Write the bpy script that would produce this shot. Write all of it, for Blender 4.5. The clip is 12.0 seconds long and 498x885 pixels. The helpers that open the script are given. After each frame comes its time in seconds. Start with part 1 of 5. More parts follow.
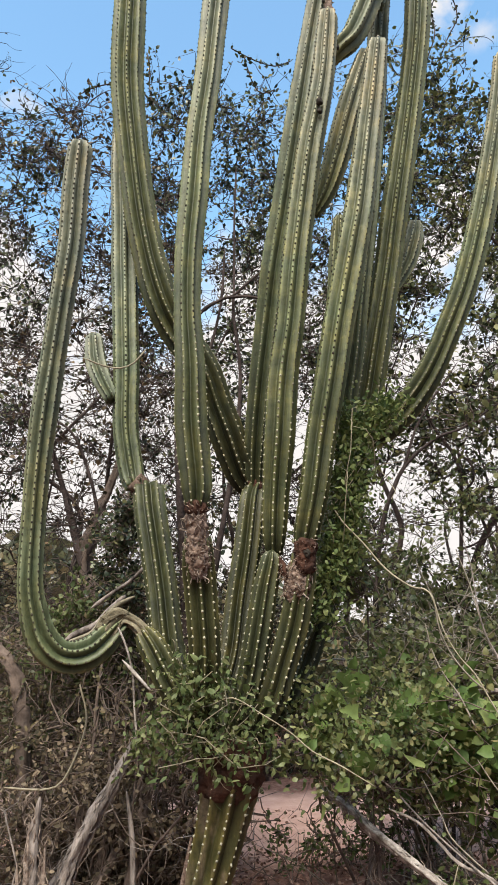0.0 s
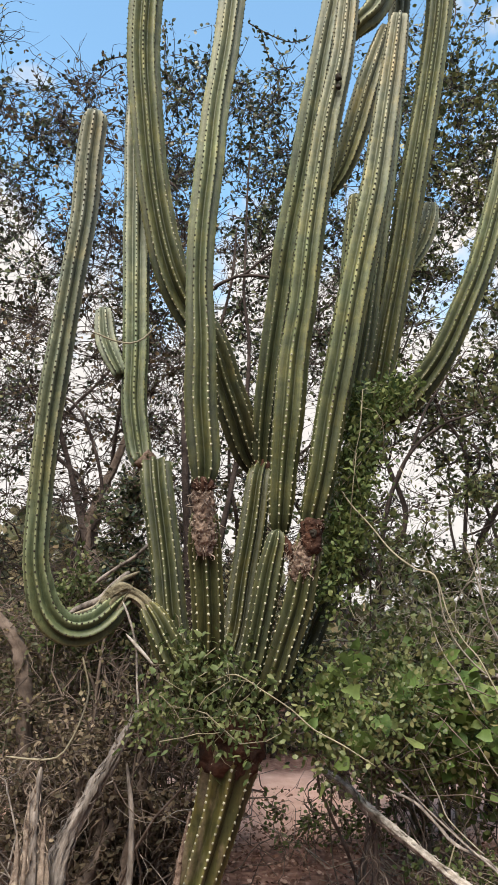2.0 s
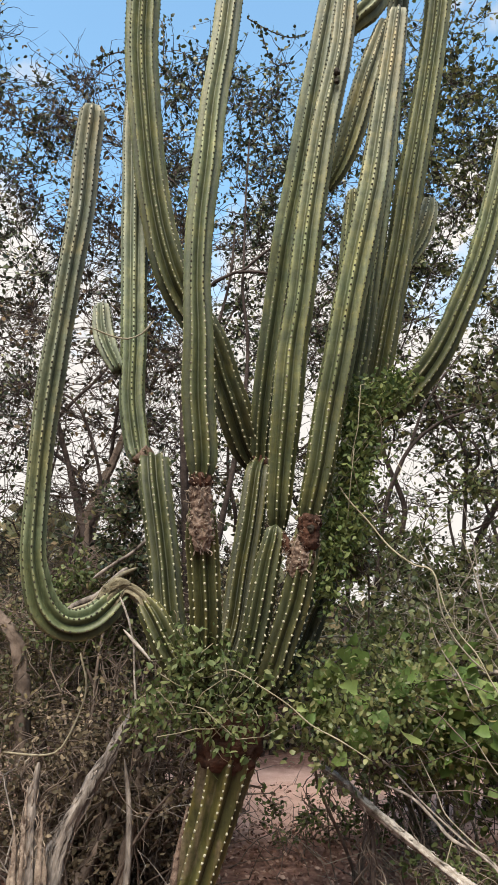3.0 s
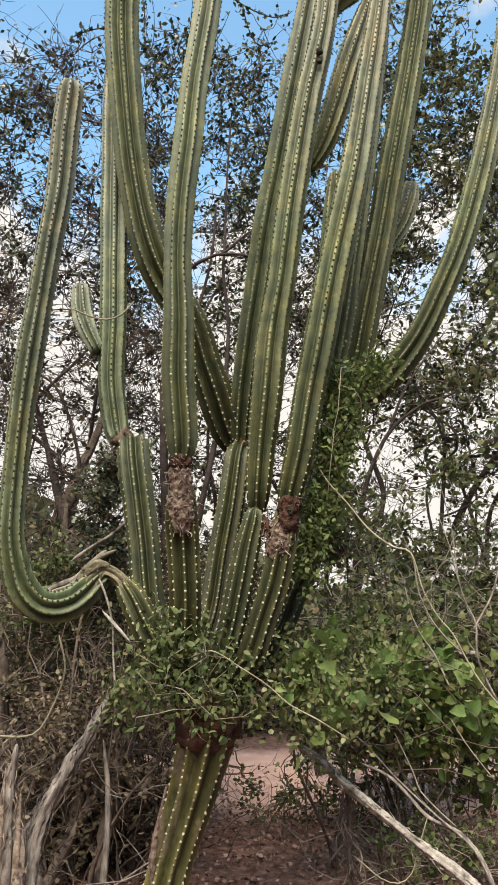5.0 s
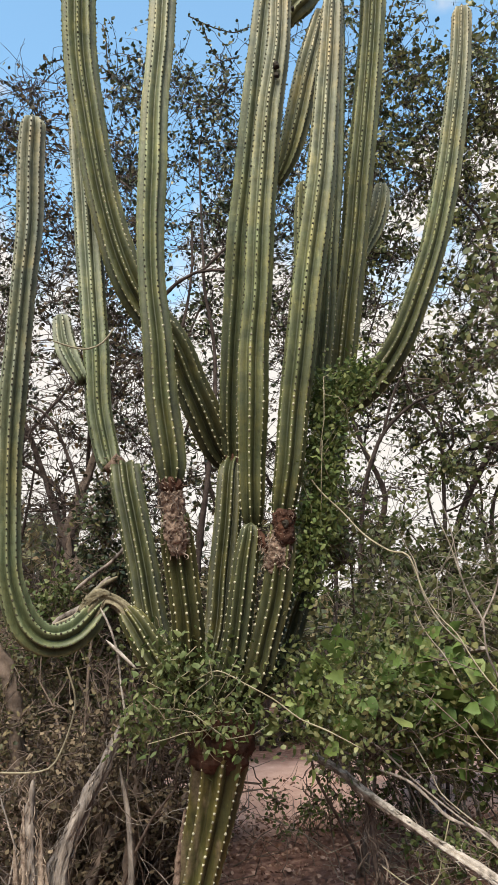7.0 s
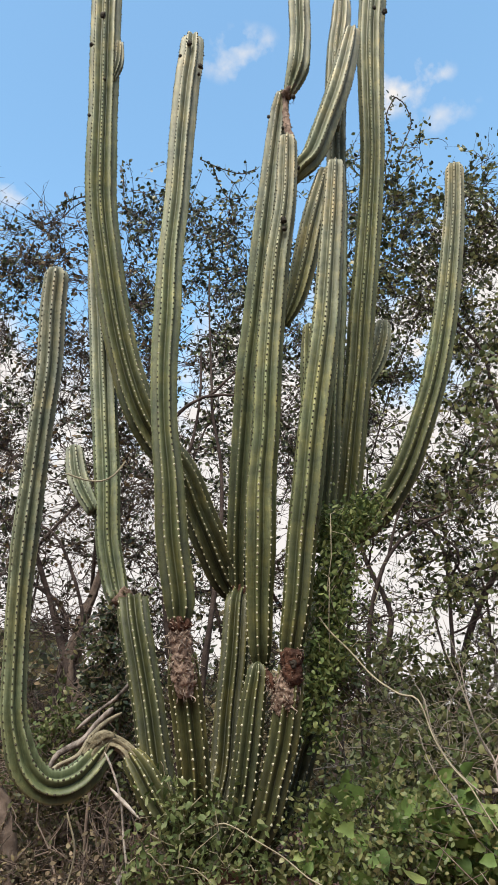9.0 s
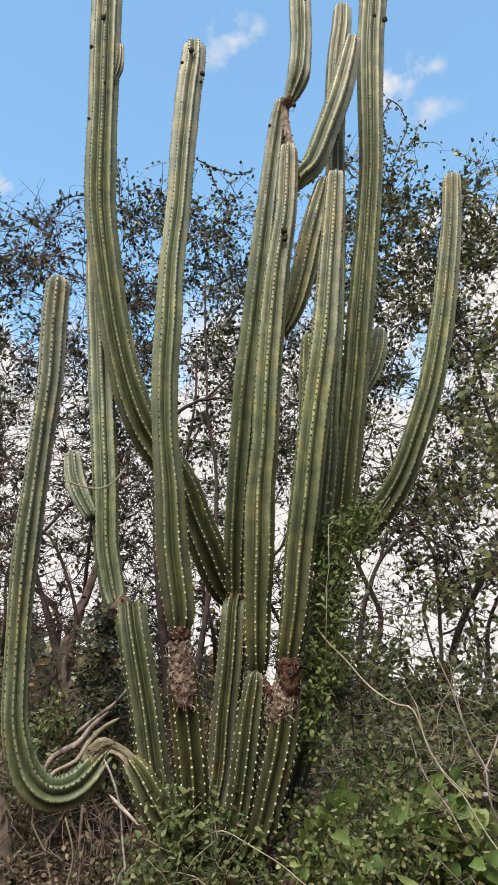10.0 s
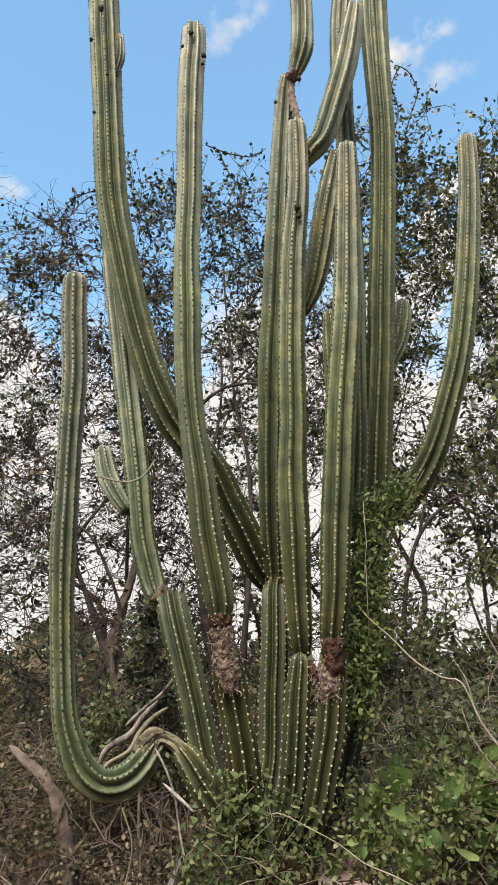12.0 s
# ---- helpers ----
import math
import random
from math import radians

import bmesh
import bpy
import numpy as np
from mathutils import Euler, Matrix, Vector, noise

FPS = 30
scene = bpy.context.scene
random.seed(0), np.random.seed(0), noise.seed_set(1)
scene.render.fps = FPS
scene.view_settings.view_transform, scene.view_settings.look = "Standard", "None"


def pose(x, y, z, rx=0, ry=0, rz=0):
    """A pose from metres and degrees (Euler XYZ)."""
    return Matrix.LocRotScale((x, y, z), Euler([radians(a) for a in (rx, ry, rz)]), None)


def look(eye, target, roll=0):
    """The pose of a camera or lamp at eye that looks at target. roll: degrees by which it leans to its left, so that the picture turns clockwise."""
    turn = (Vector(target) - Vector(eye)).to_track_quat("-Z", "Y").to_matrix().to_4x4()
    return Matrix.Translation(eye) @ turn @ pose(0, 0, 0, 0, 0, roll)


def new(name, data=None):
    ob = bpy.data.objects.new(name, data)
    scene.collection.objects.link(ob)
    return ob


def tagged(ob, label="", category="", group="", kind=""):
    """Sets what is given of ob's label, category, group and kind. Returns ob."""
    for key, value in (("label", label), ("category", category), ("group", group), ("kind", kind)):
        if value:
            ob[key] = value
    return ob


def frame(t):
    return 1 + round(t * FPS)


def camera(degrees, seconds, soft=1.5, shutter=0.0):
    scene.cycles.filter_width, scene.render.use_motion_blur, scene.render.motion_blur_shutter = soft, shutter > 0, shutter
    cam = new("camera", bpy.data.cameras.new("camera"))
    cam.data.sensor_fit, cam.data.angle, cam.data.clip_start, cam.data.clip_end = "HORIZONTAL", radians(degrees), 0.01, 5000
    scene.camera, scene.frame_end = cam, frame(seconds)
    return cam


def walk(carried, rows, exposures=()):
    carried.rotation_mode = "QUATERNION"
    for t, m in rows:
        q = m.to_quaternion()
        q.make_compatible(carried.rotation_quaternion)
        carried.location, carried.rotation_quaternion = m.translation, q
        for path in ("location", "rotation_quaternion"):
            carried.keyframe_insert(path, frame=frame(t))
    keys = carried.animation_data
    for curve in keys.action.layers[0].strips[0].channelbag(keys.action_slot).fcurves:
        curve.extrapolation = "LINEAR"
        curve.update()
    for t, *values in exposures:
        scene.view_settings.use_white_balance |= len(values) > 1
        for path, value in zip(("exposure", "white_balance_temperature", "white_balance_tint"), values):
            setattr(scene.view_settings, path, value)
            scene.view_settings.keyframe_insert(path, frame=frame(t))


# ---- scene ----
cam = camera(38.24, 12.0, soft=1.5)
ROWS = [
    (0.0, -0.000, 0.003, 1.499, 0.00, 15.00, -0.00),
    (0.5, 0.004, 0.009, 1.502, 0.03, 14.36, 0.42),
    (1.0, -0.006, 0.021, 1.491, -0.57, 14.02, -1.32),
    (1.5, -0.013, 0.019, 1.487, -0.30, 14.26, -1.01),
    (2.0, -0.024, 0.023, 1.479, -0.11, 13.68, -1.59),
    (2.5, -0.015, 0.027, 1.474, 0.03, 13.51, -1.53),
    (4.3, -0.010, 0.039, 1.463, -1.23, 12.86, -1.48),
    (4.5, -0.012, 0.039, 1.462, -1.42, 12.58, -1.30),
    (5.0, -0.013, 0.041, 1.454, -1.73, 12.42, -1.52),
    (5.5, -0.032, 0.053, 1.441, -2.05, 11.95, -3.26),
    (6.0, -0.007, 0.052, 1.456, -1.83, 12.18, -1.20),
    (6.5, 0.016, 0.047, 1.467, -1.61, 12.18, 0.12),
    (7.0, 0.065, 0.022, 1.488, -0.23, 13.09, 3.26),
    (7.2, 0.062, 0.017, 1.498, 0.13, 13.51, 3.88),
    (8.8, 0.052, -0.075, 1.634, -0.71, 19.32, 2.68),
    (9.0, 0.043, -0.106, 1.657, -0.19, 20.74, 2.81),
    (9.5, 0.034, -0.158, 1.691, 0.06, 20.04, 3.63),
    (10.0, -0.024, -0.175, 1.741, -1.48, 19.96, 2.57),
    (10.5, -0.000, -0.164, 1.757, -0.02, 20.85, 4.14),
    (11.0, 0.027, -0.127, 1.758, 0.14, 20.07, 4.79),
    (11.5, 0.005, -0.131, 1.752, 0.63, 19.96, 3.79),
    (12.0, -0.001, -0.143, 1.734, 2.39, 19.14, 5.57),
]
EXPOSURE = 1.4
walk(cam, [(t, pose(x, y, z, 90 + pitch, roll, yaw)) for t, x, y, z, yaw, pitch, roll in ROWS],
     exposures=[(0.0, EXPOSURE, 6800, 10), (4.5, EXPOSURE, 7050, 8), (7.0, EXPOSURE, 7050, 8), (9.0, EXPOSURE - 0.07, 6850, 9), (12.0, EXPOSURE - 0.07, 6850, 9)])

# ---- daylight: veiled sun from behind the walker, blue sky with bright low cloud ----
SUN_DIR = Vector((-0.17, -0.64, 1.0)).normalized()
world = bpy.data.worlds.new("world")
scene.world = world
world.use_nodes = True


def sky_nodes():
    nt = world.node_tree
    N, L = nt.nodes, nt.links
    N.clear()
    out = N.new("ShaderNodeOutputWorld")
    bg = N.new("ShaderNodeBackground")
    sky = N.new("ShaderNodeTexSky")
    sky.sky_type = "NISHITA"
    sky.sun_disc = False
    sky.sun_elevation = math.asin(SUN_DIR.z)
    sky.sun_rotation = math.atan2(SUN_DIR.x, SUN_DIR.y)
    sky.air_density, sky.dust_density, sky.ozone_density = 1.0, 0.3, 1.0
    bg.inputs["Strength"].default_value = 0.144
    coord = N.new("ShaderNodeTexCoord")
    sep = N.new("ShaderNodeSeparateXYZ")
    L.new(coord.outputs["Generated"], sep.inputs[0])
    puff = N.new("ShaderNodeTexNoise")
    puff.inputs["Scale"].default_value = 4.6
    puff.inputs["Detail"].default_value = 7
    puff.inputs["Roughness"].default_value = 0.58
    L.new(coord.outputs["Generated"], puff.inputs["Vector"])

    wisp = N.new("ShaderNodeTexNoise")
    wisp.inputs["Scale"].default_value, wisp.inputs["Detail"].default_value = 22.0, 8
    L.new(coord.outputs["Generated"], wisp.inputs["Vector"])

    def math_node(op, a, b, clamp=False):
        n = N.new("ShaderNodeMath")
        n.operation, n.use_clamp = op, clamp
        for i, v in enumerate((a, b)):
            if isinstance(v, (int, float)):
                n.inputs[i].default_value = v
            else:
                L.new(v, n.inputs[i])
        return n.outputs[0]

    # low cloud bank, broken higher up
    low = math_node("MULTIPLY", math_node("SUBTRACT", 0.46, sep.outputs["Z"]), 1.25)
    mask = math_node("MULTIPLY", math_node("SUBTRACT", math_node("ADD", low, puff.outputs["Fac"]), 0.44), 8.0, True)
    flat = N.new("ShaderNodeVectorMath")
    flat.operation = "MULTIPLY"
    L.new(coord.outputs["Generated"], flat.inputs[0])
    flat.inputs[1].default_value = (1.0, 0.6, 2.3)
    # small fair-weather puffs, denser in the middle and torn at the rim
    for centre, size, weight in (((0.028, 0.655, 0.755), 0.060, 0.9), ((0.228, 0.667, 0.709), 0.064, 1.1), ((0.275, 0.680, 0.679), 0.046, 0.6),
                                 ((-0.270, 0.735, 0.624), 0.045, 0.75), ((0.388, 0.770, 0.507), 0.26, 4.0)):
        d = N.new("ShaderNodeVectorMath")
        d.operation = "DISTANCE"
        L.new(flat.outputs[0], d.inputs[0])
        d.inputs[1].default_value = (centre[0], centre[1] * 0.6, centre[2] * 2.3)
        near = math_node("DIVIDE", math_node("SUBTRACT", size, d.outputs["Value"]), size)
        ragged = math_node("ADD", math_node("MULTIPLY", near, 1.1), math_node("MULTIPLY", math_node("SUBTRACT", wisp.outputs["Fac"], 0.56), 3.6), True)
        inside = math_node("MULTIPLY", near, 3.0, True)
        mask = math_node("MAXIMUM", mask, math_node("MULTIPLY", math_node("MULTIPLY", ragged, inside), weight, True))
    mix = N.new("ShaderNodeMix")
    mix.data_type = "RGBA"
    L.new(mask, mix.inputs["Factor"])
    hue = N.new("ShaderNodeMix")
    hue.data_type, hue.blend_type = "RGBA", "MULTIPLY"
    hue.inputs["Factor"].default_value = 1.0
    L.new(sky.outputs["Color"], hue.inputs["A"])
    hue.inputs["B"].default_value = (0.84, 1.04, 1.0, 1)
    L.new(hue.outputs["Result"], mix.inputs["A"])
    mix.inputs["B"].default_value = (2.55, 2.50, 2.53, 1)
    L.new(mix.outputs["Result"], bg.inputs["Color"])
    L.new(bg.outputs[0], out.inputs["Surface"])


sky_nodes()
sun = new("sun", bpy.data.lights.new("sun", "SUN"))
sun.data.energy, sun.data.angle, sun.data.color = 2.95, radians(38), (1.0, 0.92, 0.79)
sun.matrix_world = look((0, 0, 20), Vector((0, 0, 20)) - SUN_DIR)


# ---- materials ----
def material(name, rough=0.8, spec=0.3):
    m = bpy.data.materials.new(name)
    m.use_nodes = True
    bsdf = m.node_tree.nodes["Principled BSDF"]
    bsdf.inputs["Roughness"].default_value = rough
    bsdf.inputs["Specular IOR Level"].default_value = spec
    return m, m.node_tree.nodes, m.node_tree.links, bsdf


def ramp(N, L, fac, stops):
    r = N.new("ShaderNodeValToRGB")
    els = r.color_ramp.elements
    while len(els) < len(stops):
        els.new(0.5)
    for e, (p, c) in zip(els, stops):
        e.position, e.color = p, (*c, 1)
    L.new(fac, r.inputs[0])
    return r.outputs[0]


def noise_tex(N, L, scale, detail=5, rough=0.6, vec=None):
    n = N.new("ShaderNodeTexNoise")
    n.inputs["Scale"].default_value, n.inputs["Detail"].default_value = scale, detail
    n.inputs["Roughness"].default_value = rough
    if vec is None:
        c = N.new("ShaderNodeTexCoord")
        vec = c.outputs["Object"]
    L.new(vec, n.inputs["Vector"])
    return n.outputs["Fac"]


def mixed(N, L, fac, a, b, blend="MIX"):
    m = N.new("ShaderNodeMix")
    m.data_type, m.blend_type = "RGBA", blend
    for sock, v in (("Factor", fac), ("A", a), ("B", b)):
        if isinstance(v, (int, float)):
            m.inputs[sock].default_value = v
        elif isinstance(v, tuple):
            m.inputs[sock].default_value = (*v, 1)
        else:
            L.new(v, m.inputs[sock])
    return m.outputs["Result"]


def bump(N, L, bsdf, height, strength, distance=0.01):
    b = N.new("ShaderNodeBump")
    b.inputs["Strength"].default_value, b.inputs["Distance"].default_value = strength, distance
    L.new(height, b.inputs["Height"])
    L.new(b.outputs[0], bsdf.inputs["Normal"])


def cactus_skin(name="cactus_skin", tint=(1.0, 1.0, 1.0), cork=0.0):
    m, N, L, bsdf = material(name, 0.5, 0.35)
    crest = N.new("ShaderNodeAttribute")
    crest.attribute_name = "crest"
    age = N.new("ShaderNodeAttribute")
    age.attribute_name = "age"
    # young grey-green tops, fresh green middles, old bases darkened further by painted shade
    body = ramp(N, L, age.outputs["Fac"], [(0.0, (0.018, 0.019, 0.009)), (0.25, (0.038, 0.044, 0.020)),
                                          (0.55, (0.080, 0.096, 0.054)), (0.85, (0.114, 0.123, 0.095)), (1.0, (0.148, 0.146, 0.113))])
    blotch = noise_tex(N, L, 7.0, 6, 0.65)
    body = mixed(N, L, 1.0, body, ramp(N, L, blotch, [(0.3, (0.68, 0.76, 0.74)), (0.5, (1.02, 1.0, 0.92)), (0.7, (1.62, 1.36, 1.02))]), "MULTIPLY")
    # groove shade is painted into the valley colour; the crests are paler skin
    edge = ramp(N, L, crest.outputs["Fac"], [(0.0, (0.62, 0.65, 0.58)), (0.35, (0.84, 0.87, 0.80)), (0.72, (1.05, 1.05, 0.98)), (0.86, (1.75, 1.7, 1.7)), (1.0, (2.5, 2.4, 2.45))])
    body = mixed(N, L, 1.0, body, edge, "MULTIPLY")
    c = N.new("ShaderNodeTexCoord")

    def stretched(scale, size):
        mp = N.new("ShaderNodeMapping")
        mp.inputs["Scale"].default_value = scale
        L.new(c.outputs["Object"], mp.inputs["Vector"])
        return noise_tex(N, L, size, 4, 0.6, mp.outputs[0])

    # pale waxy streaks down the ribs, faint growth bands across them
    body = mixed(N, L, 1.0, body, ramp(N, L, stretched((1, 1, 0.1), 34.0), [(0.48, (1, 1, 1)), (0.72, (1.75, 1.72, 1.85))]), "MULTIPLY")
    body = mixed(N, L, 0.7, body, ramp(N, L, stretched((0.12, 0.12, 1), 16.0), [(0.3, (0.72, 0.73, 0.68)), (0.7, (1.22, 1.2, 1.15))]), "MULTIPLY")
    scurf = noise_tex(N, L, 38.0, 5, 0.7)
    body = mixed(N, L, 1.0, body, ramp(N, L, scurf, [(0.3, (0.6, 0.58, 0.56)), (0.46, (1, 1, 1)), (0.6, (1.05, 1.03, 1.0)), (0.74, (2.0, 1.85, 1.8))]), "MULTIPLY")
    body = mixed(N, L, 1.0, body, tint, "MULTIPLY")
    # each stem a little bluer or yellower than the next
    own = N.new("ShaderNodeObjectInfo").outputs["Random"]
    body = mixed(N, L, 1.0, body, ramp(N, L, own, [(0.0, (0.94, 0.98, 1.05)), (0.5, (1.0, 1.0, 1.0)), (1.0, (1.10, 1.03, 0.92))]), "MULTIPLY")
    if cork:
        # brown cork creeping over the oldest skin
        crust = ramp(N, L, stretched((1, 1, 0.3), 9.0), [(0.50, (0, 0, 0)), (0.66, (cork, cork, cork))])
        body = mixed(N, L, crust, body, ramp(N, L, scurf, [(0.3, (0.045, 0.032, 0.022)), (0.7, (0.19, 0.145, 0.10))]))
    L.new(body, bsdf.inputs["Base Color"])
    bump(N, L, bsdf, scurf, 0.4, 0.005)
    return m


def plain_noise(name, dark, light, scale, rough=0.85, bump_strength=0.4, bump_scale=60.0, spec=0.25, stretch=None):
    m, N, L, bsdf = material(name, rough, spec)
    vec = None
    if stretch:
        c = N.new("ShaderNodeTexCoord")
        mp = N.new("ShaderNodeMapping")
        mp.inputs["Scale"].default_value = stretch
        L.new(c.outputs["Object"], mp.inputs["Vector"])
        vec = mp.outputs[0]
    big = noise_tex(N, L, scale, 5, 0.6, vec)
    col = ramp(N, L, big, [(0.3, dark), (0.72, light)])
    fine = noise_tex(N, L, bump_scale, 5, 0.7, vec)
    col = mixed(N, L, 0.5, col, ramp(N, L, fine, [(0.3, (0.55, 0.55, 0.55)), (0.7, (1.25, 1.25, 1.25))]), "MULTIPLY")
    L.new(col, bsdf.inputs["Base Color"])
    bump(N, L, bsdf, fine, bump_strength, 0.014)
    return m


def leaf_material(name, stops, translucent=0.3, rough=0.55, single=False, spec=0.3):
    m, N, L, bsdf = material(name, rough, spec)
    # every leaf its own shade
    if single:
        pick = N.new("ShaderNodeObjectInfo").outputs["Random"]
    else:
        pick = N.new("ShaderNodeNewGeometry").outputs["Random Per Island"]
    col = ramp(N, L, pick, stops)
    n = noise_tex(N, L, 30.0, 3)
    col = mixed(N, L, 0.6, col, ramp(N, L, n, [(0.3, (0.65, 0.65, 0.65)), (0.7, (1.2, 1.2, 1.2))]), "MULTIPLY")
    L.new(col, bsdf.inputs["Base Color"])
    tr = N.new("ShaderNodeBsdfTranslucent")
    L.new(col, tr.inputs["Color"])
    mx = N.new("ShaderNodeMixShader")
    mx.inputs[0].default_value = translucent
    L.new(bsdf.outputs[0], mx.inputs[1])
    L.new(tr.outputs[0], mx.inputs[2])
    L.new(mx.outputs[0], N["Material Output"].inputs["Surface"])
    return m


def areole_material():
    """Grey-white felt on the old lower stems, dark fresh spines higher up."""
    m, N, L, bsdf = material("areole_felt", 0.9, 0.1)
    age = N.new("ShaderNodeAttribute")
    age.attribute_name = "age"
    spread = noise_tex(N, L, 5.0, 2)
    add = N.new("ShaderNodeMath")
    add.operation = "ADD"
    L.new(age.outputs["Fac"], add.inputs[0])
    L.new(spread, add.inputs[1])
    L.new(ramp(N, L, add.outputs[0], [(0.0, (0.46, 0.44, 0.34)), (0.4, (0.36, 0.34, 0.25)), (0.72, (0.42, 0.40, 0.30)), (0.95, (0.075, 0.068, 0.05)), (1.0, (0.05, 0.045, 0.035))]), bsdf.inputs["Base Color"])
    return m


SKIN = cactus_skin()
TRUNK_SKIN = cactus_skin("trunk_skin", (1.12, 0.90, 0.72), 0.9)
AREOLE = areole_material()
SCAR = plain_noise("dried_scar", (0.050, 0.028, 0.021), (0.34, 0.245, 0.195), 34.0, 0.95, 0.9, 55.0)
RUST = plain_noise("rust_bark", (0.018, 0.009, 0.007), (0.095, 0.043, 0.028), 16.0, 0.95, 0.8, 50.0)
HUSK_HOLLOW_DARK = plain_noise("dark_husk_hollow", (0.012, 0.010, 0.008), (0.05, 0.04, 0.03), 60.0)
HUSK = plain_noise("dried_husk", (0.085, 0.07, 0.042), (0.30, 0.26, 0.18), 25.0, 0.9, 0.8, 70.0)
HUSK_PINK = plain_noise("pinkish_husk", (0.11, 0.075, 0.058), (0.42, 0.34, 0.28), 30.0, 0.95, 0.8, 70.0)
BARK = plain_noise("tree_bark", (0.026, 0.018, 0.017), (0.10, 0.075, 0.068), 9.0, 0.95, 0.6, 60.0)
BARK_GREY = plain_noise("grey_bark", (0.040, 0.031, 0.028), (0.44, 0.375, 0.335), 22.0, 0.95, 1.0, 60.0, stretch=(1.0, 1.0, 0.22))
BARK_BROWN = plain_noise("brown_bark", (0.075, 0.054, 0.045), (0.22, 0.168, 0.14), 12.0, 0.95, 0.6, 60.0)
DEADWOOD = plain_noise("bleached_deadwood", (0.10, 0.078, 0.064), (0.58, 0.52, 0.47), 22.0, 0.9, 0.7, 60.0)
TWIG_PALE = plain_noise("pale_twig", (0.17, 0.145, 0.115), (0.38, 0.335, 0.27), 18.0, 0.9, 0.4, 80.0)
VINE = plain_noise("vine_stem", (0.18, 0.155, 0.105), (0.34, 0.30, 0.215), 20.0, 0.8, 0.4, 80.0)
LEAF_TREE = leaf_material("tree_leaf", [(0.0, (0.010, 0.017, 0.010)), (0.45, (0.040, 0.056, 0.028)), (0.8, (0.115, 0.135, 0.062)), (1.0, (0.20, 0.185, 0.085))], 0.22, 0.38, spec=0.5)
LEAF_OLIVE = leaf_material("olive_tree_leaf", [(0.0, (0.014, 0.020, 0.008)), (0.45, (0.060, 0.076, 0.028)), (0.8, (0.160, 0.170, 0.064)), (1.0, (0.26, 0.235, 0.09))], 0.32, 0.42, spec=0.45)
LEAF_DRY = leaf_material("dry_tree_leaf", [(0.0, (0.016, 0.018, 0.011)), (0.5, (0.054, 0.050, 0.028)), (1.0, (0.18, 0.12, 0.065))], 0.2)
LEAF_BUSH = leaf_material("bush_leaf", [(0.0, (0.034, 0.040, 0.019)), (0.5, (0.105, 0.105, 0.050)), (1.0, (0.26, 0.20, 0.115))])
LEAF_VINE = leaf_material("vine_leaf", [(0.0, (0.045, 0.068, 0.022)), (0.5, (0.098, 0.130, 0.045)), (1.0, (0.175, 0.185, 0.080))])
# brighter copy of the vine leaf for the upper clump, sunlight put in its colour
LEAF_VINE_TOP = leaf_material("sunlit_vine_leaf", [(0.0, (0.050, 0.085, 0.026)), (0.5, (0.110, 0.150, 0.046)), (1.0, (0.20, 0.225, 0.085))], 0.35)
LEAF_SHRUB = leaf_material("shrub_leaf", [(0.0, (0.066, 0.092, 0.030)), (0.5, (0.14, 0.17, 0.058)), (1.0, (0.28, 0.25, 0.115))], 0.4)
LEAF_VINE_ONE = leaf_material("vine_single_leaf", [(0.0, (0.045, 0.068, 0.022)), (0.5, (0.098, 0.130, 0.045)), (1.0, (0.175, 0.185, 0.080))], single=True)
LEAF_SHRUB_ONE = leaf_material("shrub_single_leaf", [(0.0, (0.085, 0.145, 0.038)), (0.5, (0.145, 0.225, 0.062)), (1.0, (0.25, 0.30, 0.11))], 0.4, single=True)
LEAF_THICKET = leaf_material("thicket_leaf", [(0.0, (0.055, 0.078, 0.028)), (0.5, (0.135, 0.165, 0.062)), (1.0, (0.26, 0.25, 0.115))], 0.35, 0.45, spec=0.45)
LEAF_WITHERED = leaf_material("withered_leaf", [(0.0, (0.035, 0.030, 0.018)), (0.5, (0.115, 0.088, 0.056)), (1.0, (0.28, 0.215, 0.15))], 0.15, 0.9)
LEAF_LITTER = leaf_material("litter_leaf", [(0.0, (0.10, 0.048, 0.037)), (0.5, (0.23, 0.13, 0.10)), (1.0, (0.42, 0.29, 0.24))], 0.0, 0.9)


def soil_material():
    m, N, L, bsdf = material("soil", 0.97, 0.1)
    c = N.new("ShaderNodeTexCoord")
    sep = N.new("ShaderNodeSeparateXYZ")
    L.new(c.outputs["Object"], sep.inputs[0])
    wob = noise_tex(N, L, 0.9, 4)

    def mth(op, a, b, clamp=False):
        n = N.new("ShaderNodeMath")
        n.operation, n.use_clamp = op, clamp
        for i, v in enumerate((a, b)):
            if isinstance(v, (int, float)):
                n.inputs[i].default_value = v
            else:
                L.new(v, n.inputs[i])
        return n.outputs[0]

    # a bare sandy track that runs across, behind the cactus
    off = mth("ABSOLUTE", mth("SUBTRACT", mth("ADD", sep.outputs["Y"], mth("MULTIPLY", wob, 1.2)), 7.2), 0.0)
    track = mth("MULTIPLY", mth("SUBTRACT", 1.25, off), 3.0, True)
    litter = ramp(N, L, noise_tex(N, L, 14.0, 8, 0.72), [(0.3, (0.09, 0.046, 0.038)), (0.55, (0.22, 0.125, 0.102)), (0.75, (0.38, 0.265, 0.225))])
    sand = ramp(N, L, noise_tex(N, L, 5.0, 8, 0.7), [(0.3, (0.46, 0.285, 0.235)), (0.7, (0.62, 0.42, 0.36))])
    L.new(mixed(N, L, track, litter, sand), bsdf.inputs["Base Color"])
    bump(N, L, bsdf, noise_tex(N, L, 45.0, 6, 0.7), 0.7, 0.02)
    return m


SOIL = soil_material()


